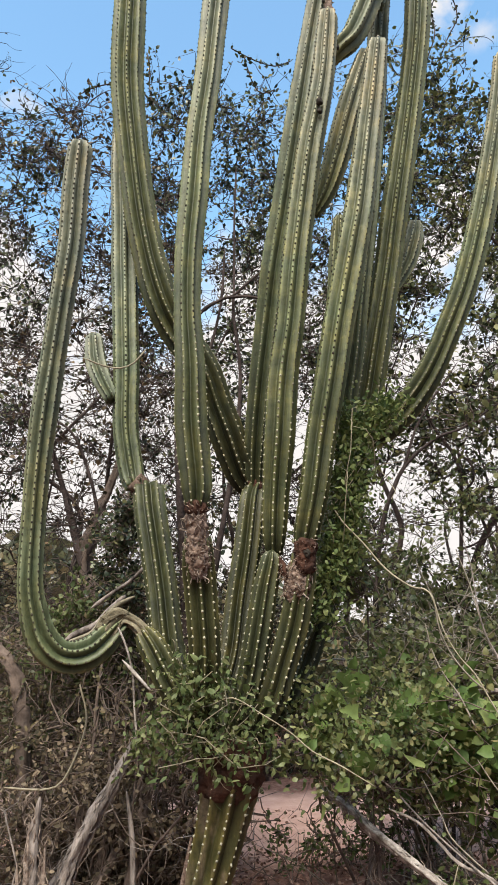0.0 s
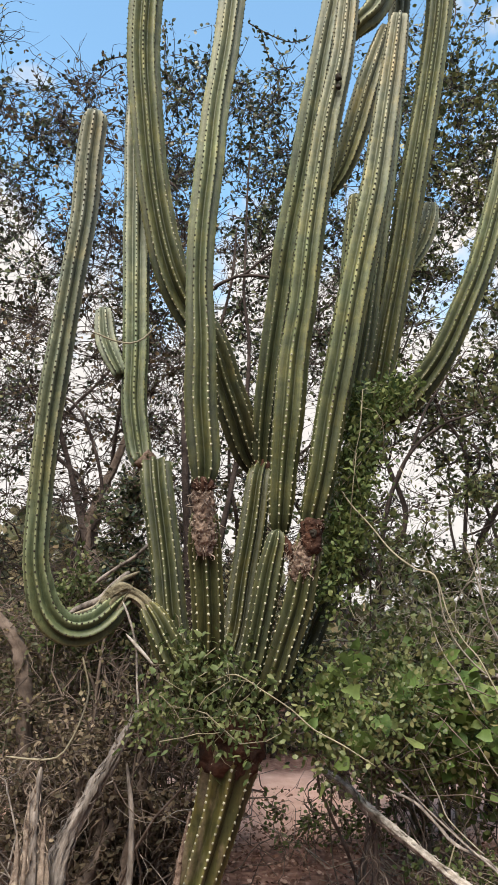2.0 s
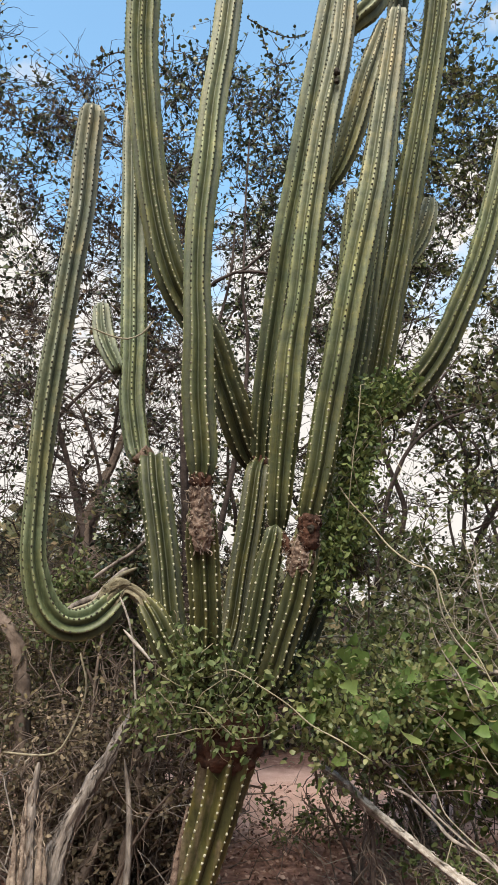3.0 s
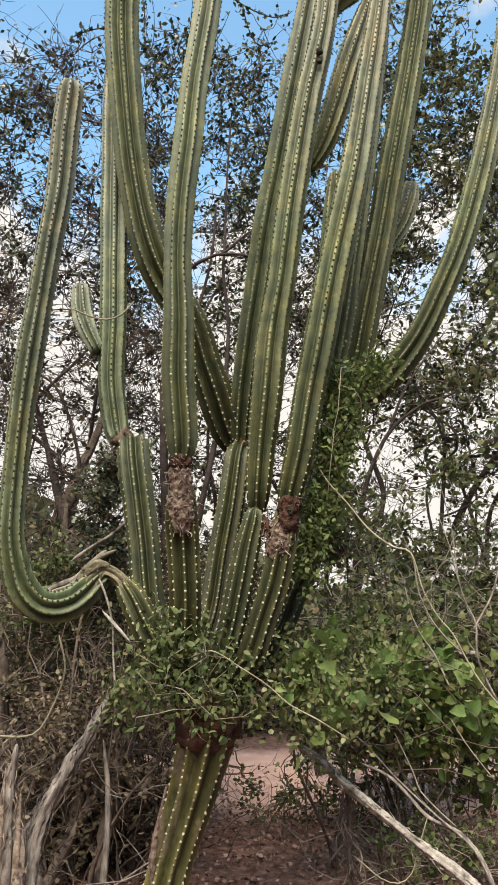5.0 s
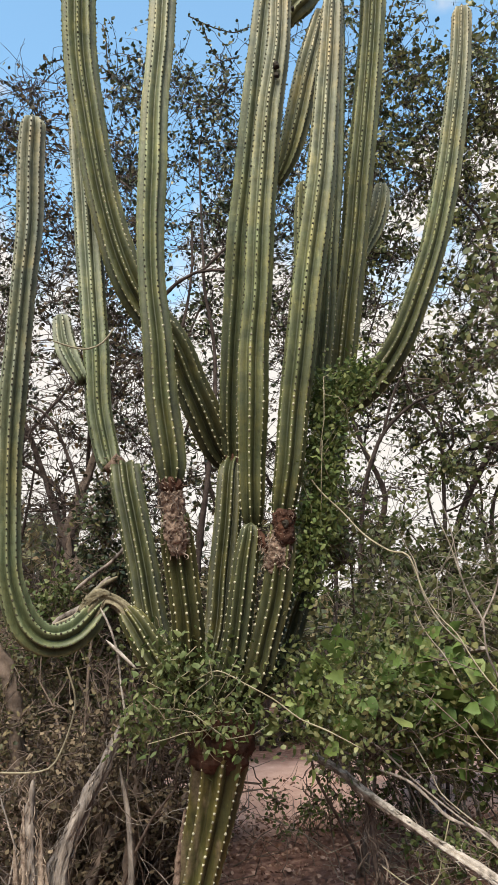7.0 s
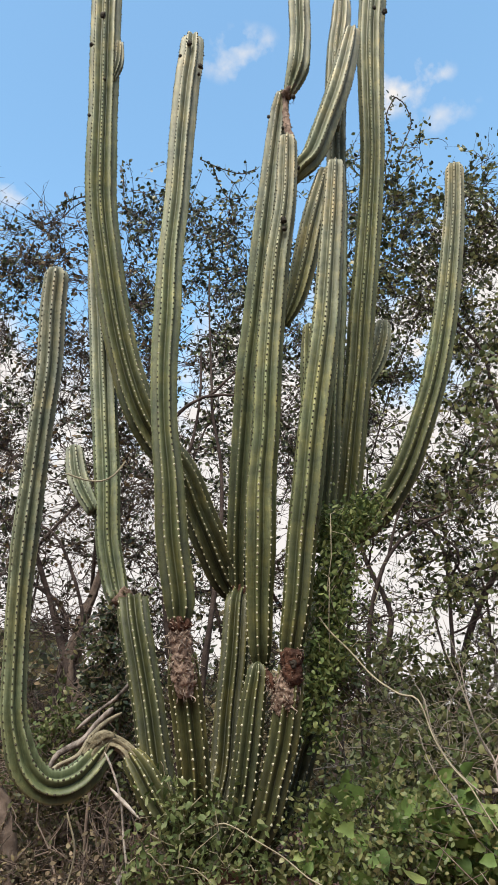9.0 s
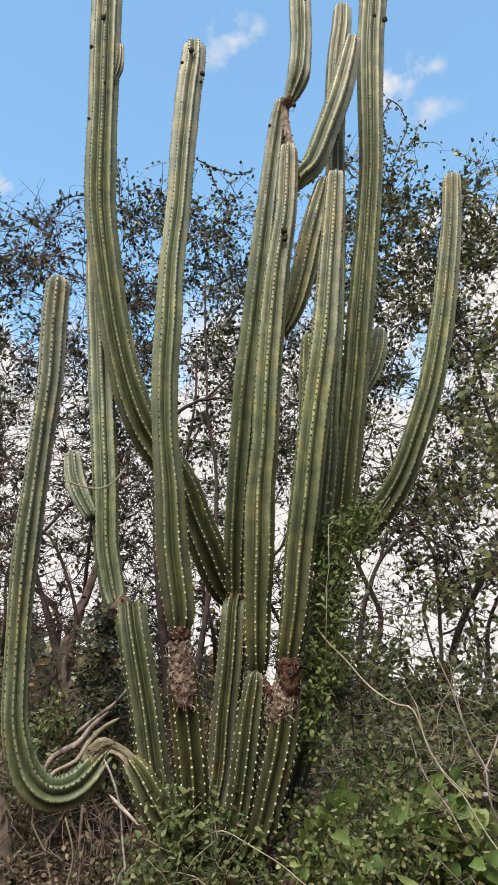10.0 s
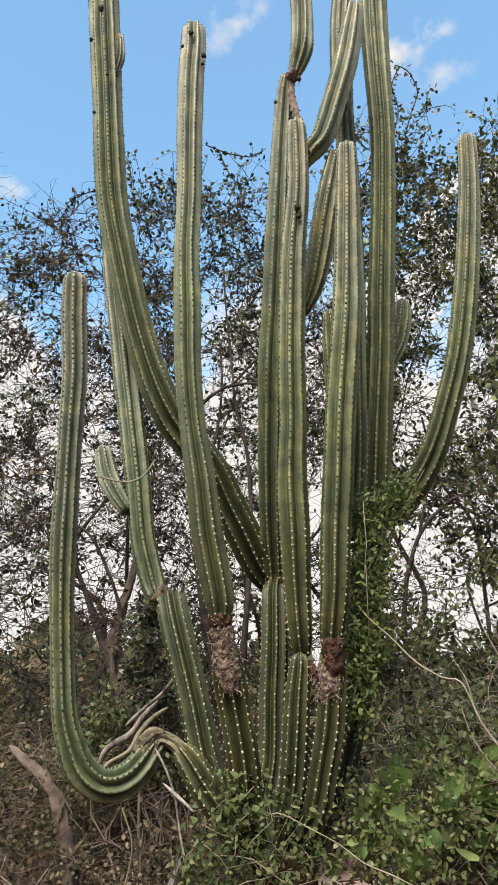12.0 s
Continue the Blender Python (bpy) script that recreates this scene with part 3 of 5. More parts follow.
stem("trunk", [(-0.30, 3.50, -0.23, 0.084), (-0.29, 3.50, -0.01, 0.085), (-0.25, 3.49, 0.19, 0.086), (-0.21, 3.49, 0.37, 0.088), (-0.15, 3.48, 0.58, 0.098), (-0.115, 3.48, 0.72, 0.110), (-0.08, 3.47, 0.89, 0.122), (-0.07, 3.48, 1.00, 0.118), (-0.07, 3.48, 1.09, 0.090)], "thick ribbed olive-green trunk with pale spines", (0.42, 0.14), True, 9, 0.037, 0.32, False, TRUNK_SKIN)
stem("stem", [(-0.59, 3.50, 1.56, 0.039), (-0.63, 3.47, 1.52, 0.054), (-0.68, 3.44, 1.46, 0.064), (-0.73, 3.42, 1.42, 0.068), (-0.80, 3.39, 1.40, 0.070), (-0.87, 3.36, 1.42, 0.069), (-0.93, 3.33, 1.49, 0.067), (-0.96, 3.30, 1.59, 0.060), (-0.98, 3.27, 1.73, 0.052), (-0.98, 3.25, 1.99, 0.051), (-0.97, 3.22, 2.24, 0.052), (-0.95, 3.19, 2.49, 0.056), (-0.92, 3.16, 2.76, 0.054), (-0.89, 3.13, 3.03, 0.052), (-0.86, 3.11, 3.32, 0.056), (-0.85, 3.08, 3.62, 0.058), (-0.83, 3.05, 3.87, 0.053)], "hooked stem that bends up from the base", (0.45, 1.0), True)
stem("stem", [(-0.15, 3.47, 0.97, 0.050), (-0.29, 3.50, 1.13, 0.050), (-0.35, 3.54, 1.32, 0.067), (-0.39, 3.57, 1.46, 0.072), (-0.43, 3.61, 1.71, 0.071), (-0.48, 3.65, 1.97, 0.074), (-0.51, 3.68, 2.12, 0.076), (-0.53, 3.72, 2.25, 0.074)], "cut stump of a stem", (0.0, 0.25), True, tip=False)
stem("stem", [(-0.60, 3.72, 2.25, 0.045), (-0.63, 3.77, 2.34, 0.061), (-0.68, 3.81, 2.60, 0.066), (-0.70, 3.86, 2.94, 0.069), (-0.73, 3.91, 3.31, 0.072), (-0.76, 3.96, 3.71, 0.075), (-0.79, 4.00, 4.14, 0.074), (-0.82, 4.05, 4.52, 0.073), (-0.84, 4.10, 4.92, 0.064)], "", (0.4, 1.0), ribs=7)
stem("stem", [(-0.76, 3.80, 2.76, 0.038), (-0.83, 3.83, 2.89, 0.052), (-0.88, 3.87, 3.02, 0.056), (-0.91, 3.90, 3.21, 0.044)], "short side shoot", (0.6, 0.9))
stem("stem", [(-0.12, 3.43, 0.97, 0.050), (-0.20, 3.42, 1.15, 0.054), (-0.20, 3.39, 1.28, 0.064), (-0.20, 3.35, 1.46, 0.067), (-0.22, 3.32, 1.70, 0.068), (-0.23, 3.28, 1.82, 0.066), (-0.23, 3.25, 1.93, 0.054)], "", (0.0, 0.2), True, tip=False)
stem("stem", [(-0.24, 3.22, 2.06, 0.044), (-0.24, 3.22, 2.17, 0.065), (-0.27, 3.22, 2.45, 0.072), (-0.28, 3.21, 2.73, 0.066), (-0.30, 3.21, 3.02, 0.062), (-0.30, 3.21, 3.33, 0.064), (-0.28, 3.21, 3.66, 0.066), (-0.26, 3.21, 4.01, 0.065), (-0.22, 3.21, 4.38, 0.064), (-0.19, 3.21, 4.78, 0.066), (-0.15, 3.20, 5.20, 0.069), (-0.12, 3.20, 5.43, 0.070), (-0.10, 3.20, 5.65, 0.064)], "", (0.15, 1.0), ribs=7)
stem("stem", [(0.01, 4.10, 2.31, 0.059), (-0.05, 4.07, 2.41, 0.082), (-0.12, 4.03, 2.60, 0.093), (-0.19, 4.00, 2.78, 0.093), (-0.27, 3.96, 3.00, 0.091), (-0.42, 3.93, 3.22, 0.092), (-0.51, 3.89, 3.39, 0.093), (-0.59, 3.86, 3.65, 0.090), (-0.66, 3.83, 3.99, 0.088), (-0.72, 3.79, 4.43, 0.091), (-0.76, 3.76, 4.84, 0.093), (-0.76, 3.72, 5.28, 0.092), (-0.75, 3.69, 5.74, 0.090), (-0.74, 3.65, 6.23, 0.097), (-0.73, 3.62, 6.75, 0.096), (-0.71, 3.58, 7.43, 0.095), (-0.69, 3.55, 7.77, 0.088)], "", (0.0, 1.0), ribs=9)
stem("stem", [(-0.69, 3.66, 5.81, 0.024), (-0.65, 3.65, 5.95, 0.036), (-0.64, 3.63, 6.14, 0.028)], "short side shoot", (0.8, 1.0), False)
stem("stem", [(-0.09, 3.53, 0.97, 0.050), (-0.14, 3.70, 1.11, 0.053), (-0.12, 3.76, 1.25, 0.063), (-0.08, 3.82, 1.41, 0.068), (-0.05, 3.88, 1.67, 0.068), (-0.01, 3.93, 1.95, 0.067), (0.02, 3.99, 2.23, 0.064), (0.04, 4.05, 2.31, 0.052)], "", (0.0, 0.25), True, tip=False)
stem("stem", [(0.03, 4.05, 2.28, 0.045), (0.04, 4.00, 2.58, 0.063), (0.07, 3.96, 2.91, 0.067), (0.11, 3.92, 3.25, 0.072), (0.15, 3.87, 3.60, 0.077), (0.21, 3.83, 3.96, 0.078), (0.27, 3.78, 4.35, 0.076), (0.33, 3.73, 4.75, 0.070), (0.39, 3.69, 5.12, 0.064), (0.44, 3.65, 5.41, 0.057), (0.48, 3.60, 5.60, 0.038)], "", (0.1, 1.0), ribs=7)
stem("stem", [(-0.07, 3.44, 0.97, 0.050), (-0.05, 3.42, 1.15, 0.044), (0.00, 3.42, 1.29, 0.054), (0.04, 3.42, 1.49, 0.056), (0.075, 3.42, 1.70, 0.053), (0.10, 3.42, 1.82, 0.046), (0.11, 3.42, 1.89, 0.036)], "short rounded stem", (0.0, 0.2))
stem("stem", [(0.12, 3.48, 1.87, 0.035), (0.12, 3.46, 1.97, 0.055), (0.13, 3.45, 2.19, 0.064), (0.15, 3.43, 2.46, 0.071), (0.17, 3.42, 2.75, 0.073), (0.21, 3.40, 3.05, 0.069), (0.24, 3.38, 3.37, 0.067), (0.28, 3.37, 3.70, 0.069), (0.33, 3.35, 4.06, 0.065), (0.40, 3.33, 4.43, 0.060), (0.43, 3.32, 4.71, 0.058), (0.45, 3.30, 4.93, 0.048)], "", (0.15, 1.0), ribs=7)
stem("stem", [(-0.04, 3.45, 0.97, 0.050), (0.03, 3.45, 1.11, 0.054), (0.10, 3.44, 1.21, 0.062), (0.15, 3.44, 1.36, 0.064), (0.20, 3.44, 1.52, 0.067), (0.23, 3.43, 1.66, 0.065), (0.25, 3.42, 1.77, 0.064), (0.26, 3.42, 1.87, 0.056)], "", (0.0, 0.2), True, tip=False)
stem("stem", [(0.26, 3.42, 1.87, 0.043), (0.27, 3.40, 1.96, 0.054), (0.31, 3.38, 2.16, 0.063), (0.35, 3.37, 2.43, 0.070), (0.40, 3.35, 2.71, 0.074), (0.45, 3.33, 3.01, 0.073), (0.51, 3.31, 3.32, 0.075), (0.57, 3.29, 3.64, 0.071), (0.62, 3.28, 3.99, 0.066), (0.67, 3.26, 4.35, 0.059), (0.71, 3.24, 4.67, 0.050)], "", (0.15, 1.0), ribs=7)
stem("stem", [(0.47, 3.55, 2.83, 0.049), (0.48, 3.54, 3.15, 0.056), (0.49, 3.52, 3.45, 0.054), (0.50, 3.51, 3.62, 0.045), (0.50, 3.50, 3.74, 0.029)], "", (0.4, 0.7))
stem("stem", [(0.52, 3.90, 2.49, 0.064), (0.55, 3.88, 2.75, 0.064), (0.60, 3.87, 3.05, 0.062), (0.665, 3.85, 3.55, 0.060), (0.74, 3.83, 4.13, 0.058), (0.80, 3.82, 4.77, 0.060), (0.83, 3.80, 5.23, 0.062), (0.87, 3.78, 5.61, 0.060), (0.93, 3.77, 5.91, 0.050), (0.97, 3.75, 6.10, 0.036)], "", (0.2, 0.95), False)
stem("stem", [(0.61, 3.95, 2.50, 0.071), (0.67, 3.93, 2.75, 0.076), (0.74, 3.91, 3.13, 0.078), (0.82, 3.89, 3.56, 0.073), (0.88, 3.87, 3.94, 0.075), (0.95, 3.85, 4.34, 0.074), (1.02, 3.83, 4.77, 0.072), (1.08, 3.80, 5.22, 0.074), (1.12, 3.78, 5.70, 0.080), (1.17, 3.76, 6.22, 0.087), (1.25, 3.74, 6.77, 0.090), (1.35, 3.72, 7.49, 0.090), (1.42, 3.70, 7.92, 0.083)], "", (0.2, 1.0), False)
stem("stem", [(-0.03, 3.52, 0.97, 0.050), (0.05, 3.60, 1.07, 0.052), (0.19, 3.66, 1.22, 0.067), (0.29, 3.72, 1.45, 0.075), (0.37, 3.77, 1.65, 0.080), (0.48, 3.83, 2.06, 0.085), (0.56, 3.89, 2.36, 0.085), (0.62, 3.95, 2.56, 0.078)], "", (0.0, 0.2), True, tip=False)
stem("stem", [(0.66, 4.10, 2.61, 0.061), (0.76, 4.07, 2.65, 0.074), (0.86, 4.04, 2.72, 0.078), (0.98, 4.01, 2.86, 0.075), (1.08, 3.98, 3.02, 0.072), (1.18, 3.95, 3.24, 0.069), (1.30, 3.92, 3.54, 0.070), (1.41, 3.89, 3.92, 0.072), (1.50, 3.86, 4.31, 0.067), (1.58, 3.83, 4.73, 0.061), (1.63, 3.80, 5.11, 0.054)], "", (0.1, 1.0), False)
stem("stem", [(0.85, 4.10, 3.49, 0.029), (0.92, 4.12, 3.64, 0.044), (1.00, 4.15, 3.79, 0.056), (1.06, 4.17, 3.97, 0.061), (1.10, 4.20, 4.14, 0.043)], "short side shoot", (0.5, 0.9), False)
stem("stem", [(0.48, 3.50, 4.76, 0.042), (0.53, 3.48, 4.82, 0.057), (0.62, 3.47, 4.92, 0.068), (0.72, 3.45, 5.16, 0.072), (0.82, 3.43, 5.42, 0.074), (0.90, 3.42, 5.69, 0.067), (0.96, 3.40, 5.92, 0.046)], "slanting upper stem", (0.6, 1.0), False, 6)
stem("stem", [(0.79, 3.60, 5.25, 0.045), (0.83, 3.60, 5.59, 0.058), (0.88, 3.60, 5.95, 0.063), (0.93, 3.60, 6.21, 0.064), (0.96, 3.60, 6.45, 0.053)], "", (0.7, 1.0), False)
stem("stem", [(0.50, 3.50, 5.45, 0.030), (0.54, 3.49, 5.55, 0.053), (0.58, 3.47, 5.67, 0.068), (0.61, 3.46, 5.91, 0.069), (0.62, 3.44, 6.15, 0.070), (0.63, 3.43, 6.40, 0.067), (0.66, 3.41, 6.78, 0.065), (0.70, 3.40, 7.11, 0.062)], "", (0.7, 1.0), False)
stem("stem", [(0.36, 3.55, 3.76, 0.026), (0.43, 3.54, 3.90, 0.050), (0.50, 3.53, 4.13, 0.068), (0.57, 3.52, 4.40, 0.069), (0.64, 3.51, 4.64, 0.060), (0.70, 3.50, 4.84, 0.046)], "", (0.5, 1.0), False)

collar = Geo()
rng0 = random.Random(3)
tube(collar, [(-0.097, 3.472, 0.80, 0.108), (-0.092, 3.472, 0.84, 0.132), (-0.085, 3.472, 0.91, 0.145), (-0.075, 3.475, 0.99, 0.142), (-0.07, 3.478, 1.06, 0.115)], 36, 0.012, 0.1, rng0, 0.16)
part("scar_collar", collar.mesh("scar_collar", RUST), cactus, "rust-brown corky scar round the trunk")


def scar(pts, mat, label, fibres=0, seed=1, reach=0.06, fibre_mat=None):
    """A corky healed break between two stems, frayed with dry fibres."""
    rng = random.Random(seed)
    g = Geo()
    tube(g, pts, 28, 0.010, 0.2, rng, 0.4)
    ob = part("scar", g.mesh("scar", mat), cactus, label)
    if fibres:
        tw, twr = [], []
        for _ in range(fibres):
            p = pts[rng.randrange(len(pts))]
            a = rng.uniform(0, 6.28)
            q = np.array([p[0] + p[3] * math.cos(a), p[1] + p[3] * math.sin(a), p[2] + rng.uniform(-0.03, 0.03)])
            d = np.array([math.cos(a) * 0.8, math.sin(a) * 0.8, rng.uniform(-1.2, 0.6)])
            tw.append(crooked(rng, q, q + d * reach * rng.uniform(0.4, 1.2), 4, 0.7))
            twr.append([0.004, 0.0035, 0.003, 0.0024, 0.0014])
        part("fray", twig_mesh("fray", fibre_mat or HUSK, tw, twr), ob, "frayed dry fibres", kind="stuff")


def withered(pts, mat, label, seed, ribs=9, fibres=0, reach=0.02, fibre_mat=None):
    """A dried, crinkled stretch of stem: sunken ribs broken up into crusts and holes."""
    rng = random.Random(seed)
    g = Geo()
    path = spline(pts, 0.006)
    sides = 54
    for p, (t, s, u) in zip(path, frames_along(path)):
        for k in range(sides):
            a = 2 * math.pi * k / sides
            out = math.cos(a) * s + math.sin(a) * u
            q = p[:3] + p[3] * out
            r = p[3] * (1 + 0.07 * math.cos(ribs * a) + 0.22 * noise.noise(tuple(q * 48)) + 0.20 * noise.noise(tuple(q * 120)))
            g.v.append(tuple(p[:3] + r * out))
    for i in range(len(path) - 1):
        for k in range(sides):
            k2 = (k + 1) % sides
            g.f.append((i * sides + k, i * sides + k2, (i + 1) * sides + k2, (i + 1) * sides + k))
    ob = part("scar", g.mesh("scar", mat), cactus, label)
    if fibres:
        tw, twr = [], []
        for _ in range(fibres):
            v = np.array(rng.choice(g.v))
            d = np.array([rng.gauss(0, 0.6), rng.gauss(-0.3, 0.5), rng.gauss(-0.3, 0.9)])
            tw.append(crooked(rng, v, v + d * reach * rng.uniform(0.4, 1.2), 4, 0.6))
            twr.append([0.003, 0.0036, 0.003, 0.0024, 0.001])
        part("fray", twig_mesh("fray", fibre_mat or HUSK, tw, twr), ob, "frayed dry fibres", kind="stuff")


def husk(pts, mat, label, ribs=6, depth=0.42):
    """A shrivelled stretch of stem whose ribs have dried and sunk in."""
    g = Geo()
    ribbed(g, None, pts, ribs, depth, False, 0.014)
    return part("husk", g.mesh("husk", mat), cactus, label)


stem("stem", [(-0.19, 3.42, 1.06, 0.050), (-0.29, 3.44, 1.19, 0.061), (-0.38, 3.45, 1.33, 0.065), (-0.45, 3.46, 1.45, 0.058), (-0.51, 3.48, 1.53, 0.040)], "short stub that carries the hooked stem", (0.0, 0.25))
withered([(-0.223, 3.258, 1.74, 0.030), (-0.226, 3.251, 1.80, 0.049), (-0.230, 3.244, 1.86, 0.051), (-0.233, 3.236, 1.93, 0.046), (-0.237, 3.229, 1.99, 0.048), (-0.240, 3.222, 2.05, 0.042)], SCAR, "pale shrivelled corky stretch of the stem", 2, 9, 170, 0.026, HUSK_PINK)
withered([(-0.24, 3.225, 2.024, 0.036), (-0.24, 3.22, 2.042, 0.050), (-0.24, 3.22, 2.062, 0.050), (-0.24, 3.22, 2.084, 0.040)], RUST, "dark rusty ring at the foot of the regrown stem", 18, 7, 40, 0.022, SCAR)
withered([(0.252, 3.395, 1.780, 0.036), (0.258, 3.385, 1.805, 0.049), (0.264, 3.38, 1.855, 0.046), (0.27, 3.378, 1.910, 0.050), (0.275, 3.376, 1.935, 0.038)], RUST, "red-brown corky break in the stem", 3, 5, 60, 0.02, SCAR)
withered([(0.205, 3.43, 1.646, 0.040), (0.218, 3.42, 1.696, 0.057), (0.232, 3.415, 1.738, 0.061), (0.245, 3.41, 1.800, 0.058), (0.25, 3.405, 1.830, 0.044)], SCAR, "pale flaking cork under the break", 14, 8, 110, 0.022, HUSK_PINK)
withered([(0.115, 3.43, 1.87, 0.012), (0.14, 3.425, 1.83, 0.022), (0.17, 3.415, 1.78, 0.024), (0.195, 3.41, 1.73, 0.016)], RUST, "brown flaking cork between two stems", 19, 5, 90, 0.024, HUSK_PINK)
scar([(0.04, 4.05, 2.26, 0.049), (0.03, 4.05, 2.30, 0.058), (0.02, 4.05, 2.35, 0.049)], RUST, "dark corky fork of two stems", 16, 5, 0.04)
scar([(-0.57, 3.74, 2.24, 0.048), (-0.59, 3.73, 2.27, 0.048), (-0.61, 3.72, 2.29, 0.045)], SCAR, "dry corky joint of a stem", 12, 6, 0.03)
scar([(0.48, 3.50, 5.44, 0.030), (0.51, 3.50, 5.48, 0.037), (0.53, 3.50, 5.52, 0.034)], SCAR, "pale ringed joint of the upper stem", 8, 7, 0.03)
husk([(-0.69, 3.47, 1.47, 0.057), (-0.65, 3.47, 1.50, 0.054), (-0.62, 3.47, 1.54, 0.044), (-0.59, 3.47, 1.57, 0.034), (-0.55, 3.47, 1.56, 0.029), (-0.51, 3.47, 1.53, 0.031), (-0.48, 3.47, 1.49, 0.036)], HUSK, "shrivelled straw-coloured neck of the hooked stem", 6, 0.46)
scar([(-0.70, 3.44, 1.52, 0.018), (-0.65, 3.45, 1.58, 0.026), (-0.60, 3.45, 1.60, 0.023), (-0.57, 3.46, 1.59, 0.018)], HUSK, "dried fold of skin on the hooked stem", 14, 9, 0.04)

scar([(0.48, 3.53, 5.45, 0.016), (0.47, 3.49, 5.28, 0.018), (0.47, 3.44, 5.12, 0.020), (0.48, 3.40, 4.97, 0.022)], SCAR, "pale corky patch under the upper joint", 30, 20, 0.02)

scar([(-0.25, 3.46, 0.65, 0.005), (-0.27, 3.46, 0.53, 0.011), (-0.29, 3.46, 0.40, 0.015), (-0.30, 3.46, 0.28, 0.012), (-0.31, 3.46, 0.15, 0.014), (-0.32, 3.46, 0.01, 0.009)], SCAR, "pale corky patch down one side of the trunk", 0, 15)


def dried_fruit_or_hollow(p, seed):
    """A shrivelled dark flower or fruit left on a rib; also the dark lump that stands for a hollow's shade."""
    rng = random.Random(seed)
    bm = bmesh.new()
    bmesh.ops.create_icosphere(bm, subdivisions=2, radius=p[3])
    for v in bm.verts:
        v.co *= 1 + 0.35 * noise.noise(v.co * 90 + Vector((seed, 0, 0)))
        v.co.z *= 1.25
        v.co += Vector(p[:3])
    me = bpy.data.meshes.new("dried_fruit_or_hollow")
    bm.to_mesh(me)
    bm.free()
    me.materials.append(HUSK_HOLLOW_DARK)
    part("dried_fruit_or_hollow", me, cactus, "shrivelled dark fruit on a rib; one lump is a hollow's shade")


for k, p in enumerate([(-0.74, 3.54, 6.28, 0.020), (-0.82, 3.56, 6.03, 0.014), (-0.68, 3.58, 6.47, 0.012), (-0.73, 3.60, 5.75, 0.012), (-0.83, 3.62, 5.46, 0.011)] + [(-0.12, 3.13, 5.50, 0.016), (-0.06, 3.13, 5.31, 0.015), (-0.07, 3.13, 5.25, 0.010), (-0.18, 3.13, 5.40, 0.010)]
                      + [(0.38, 3.27, 4.28, 0.019), (0.38, 3.27, 4.22, 0.014), (0.42, 3.27, 4.95, 0.010), (0.34, 3.27, 5.04, 0.010)] + [(0.52, 3.42, 5.35, 0.015), (0.51, 3.42, 4.78, 0.012)] + [(1.26, 3.62, 6.33, 0.020), (1.19, 3.62, 6.37, 0.014)]):
    dried_fruit_or_hollow(p, k)
# no fruit: a dark lump for the shade inside the corky break
dried_fruit_or_hollow((0.268, 3.335, 1.865, 0.017), 31)

# ---- trees behind ----
FAR = "trees behind the cactus"
DRY = "crooked dry-forest tree with sparse small leaves"
LUSH = "leafy crooked dry-forest tree"
tree(11, (-1.45, 5.8), (-1.5, 5.9, 4.0), (0.95, 0.8, 2.75), DRY, LEAF_DRY, BARK, 150, 11, leaves=4.5, leaf=(0.050, 0.031), spray=0.38, group=FAR, thin=(2.2, 4.2), bare=0.2)
tree(12, (-2.6, 6.2), (-2.6, 6.2, 4.2), (1.0, 0.9, 2.95), DRY, LEAF_TREE, BARK, 120, 10, leaf=(0.052, 0.033), leaves=7, spray=0.37, group=FAR, thin=(2.2, 4.2))
tree(13, (-0.4, 6.6), (-0.4, 6.5, 4.4), (0.95, 0.8, 2.85), DRY, LEAF_TREE, BARK, 125, 10, leaf=(0.052, 0.033), leaves=7, spray=0.37, group=FAR, thin=(2.2, 4.2))
tree(14, (0.8, 6.7), (0.75, 6.6, 4.85), (1.0, 0.8, 2.65), DRY, LEAF_TREE, BARK, 122, 10, leaf=(0.052, 0.033), leaves=7, spray=0.37, group=FAR, thin=(2.0, 3.8))
tree(15, (1.9, 6.2), (1.95, 6.2, 4.95), (1.0, 0.9, 2.65), LUSH, LEAF_OLIVE, BARK, 135, 10, leaf=(0.056, 0.036), leaves=9, spray=0.34, group=FAR, thin=(2.0, 3.8))
tree(16, (3.0, 6.3), (3.0, 6.3, 4.75), (1.0, 0.9, 2.45), LUSH, LEAF_OLIVE, BARK, 95, 10, leaf=(0.056, 0.036), leaves=6, spray=0.38, group=FAR, thin=(2.0, 3.8))
tree(17, (0.3, 8.3), (0.2, 8.4, 4.0), (1.5, 0.9, 3.0), DRY, LEAF_DRY, BARK, 105, 12, leaves=4.5, spray=0.4, group=FAR, thin=(2.2, 4.2), bare=0.25)
tree(18, (-1.9, 8.6), (-2.1, 8.6, 4.0), (1.5, 0.9, 3.0), DRY, LEAF_DRY, BARK, 105, 12, leaves=4.5, spray=0.4, group=FAR, thin=(2.2, 4.2), bare=0.25)
tree(19, (2.5, 8.8), (2.6, 8.8, 4.9), (1.5, 0.9, 2.9), LUSH, LEAF_TREE, BARK, 115, 9, leaves=7, spray=0.4, group=FAR, thin=(2.0, 3.8))
tree(20, (2.15, 4.4), (2.05, 4.3, 2.9), (0.75, 0.55, 0.9), "small leafy tree reaching towards the cactus", LEAF_THICKET, BARK_BROWN, 40, 8, 6, (0.06, 0.042), 1, 0.03)

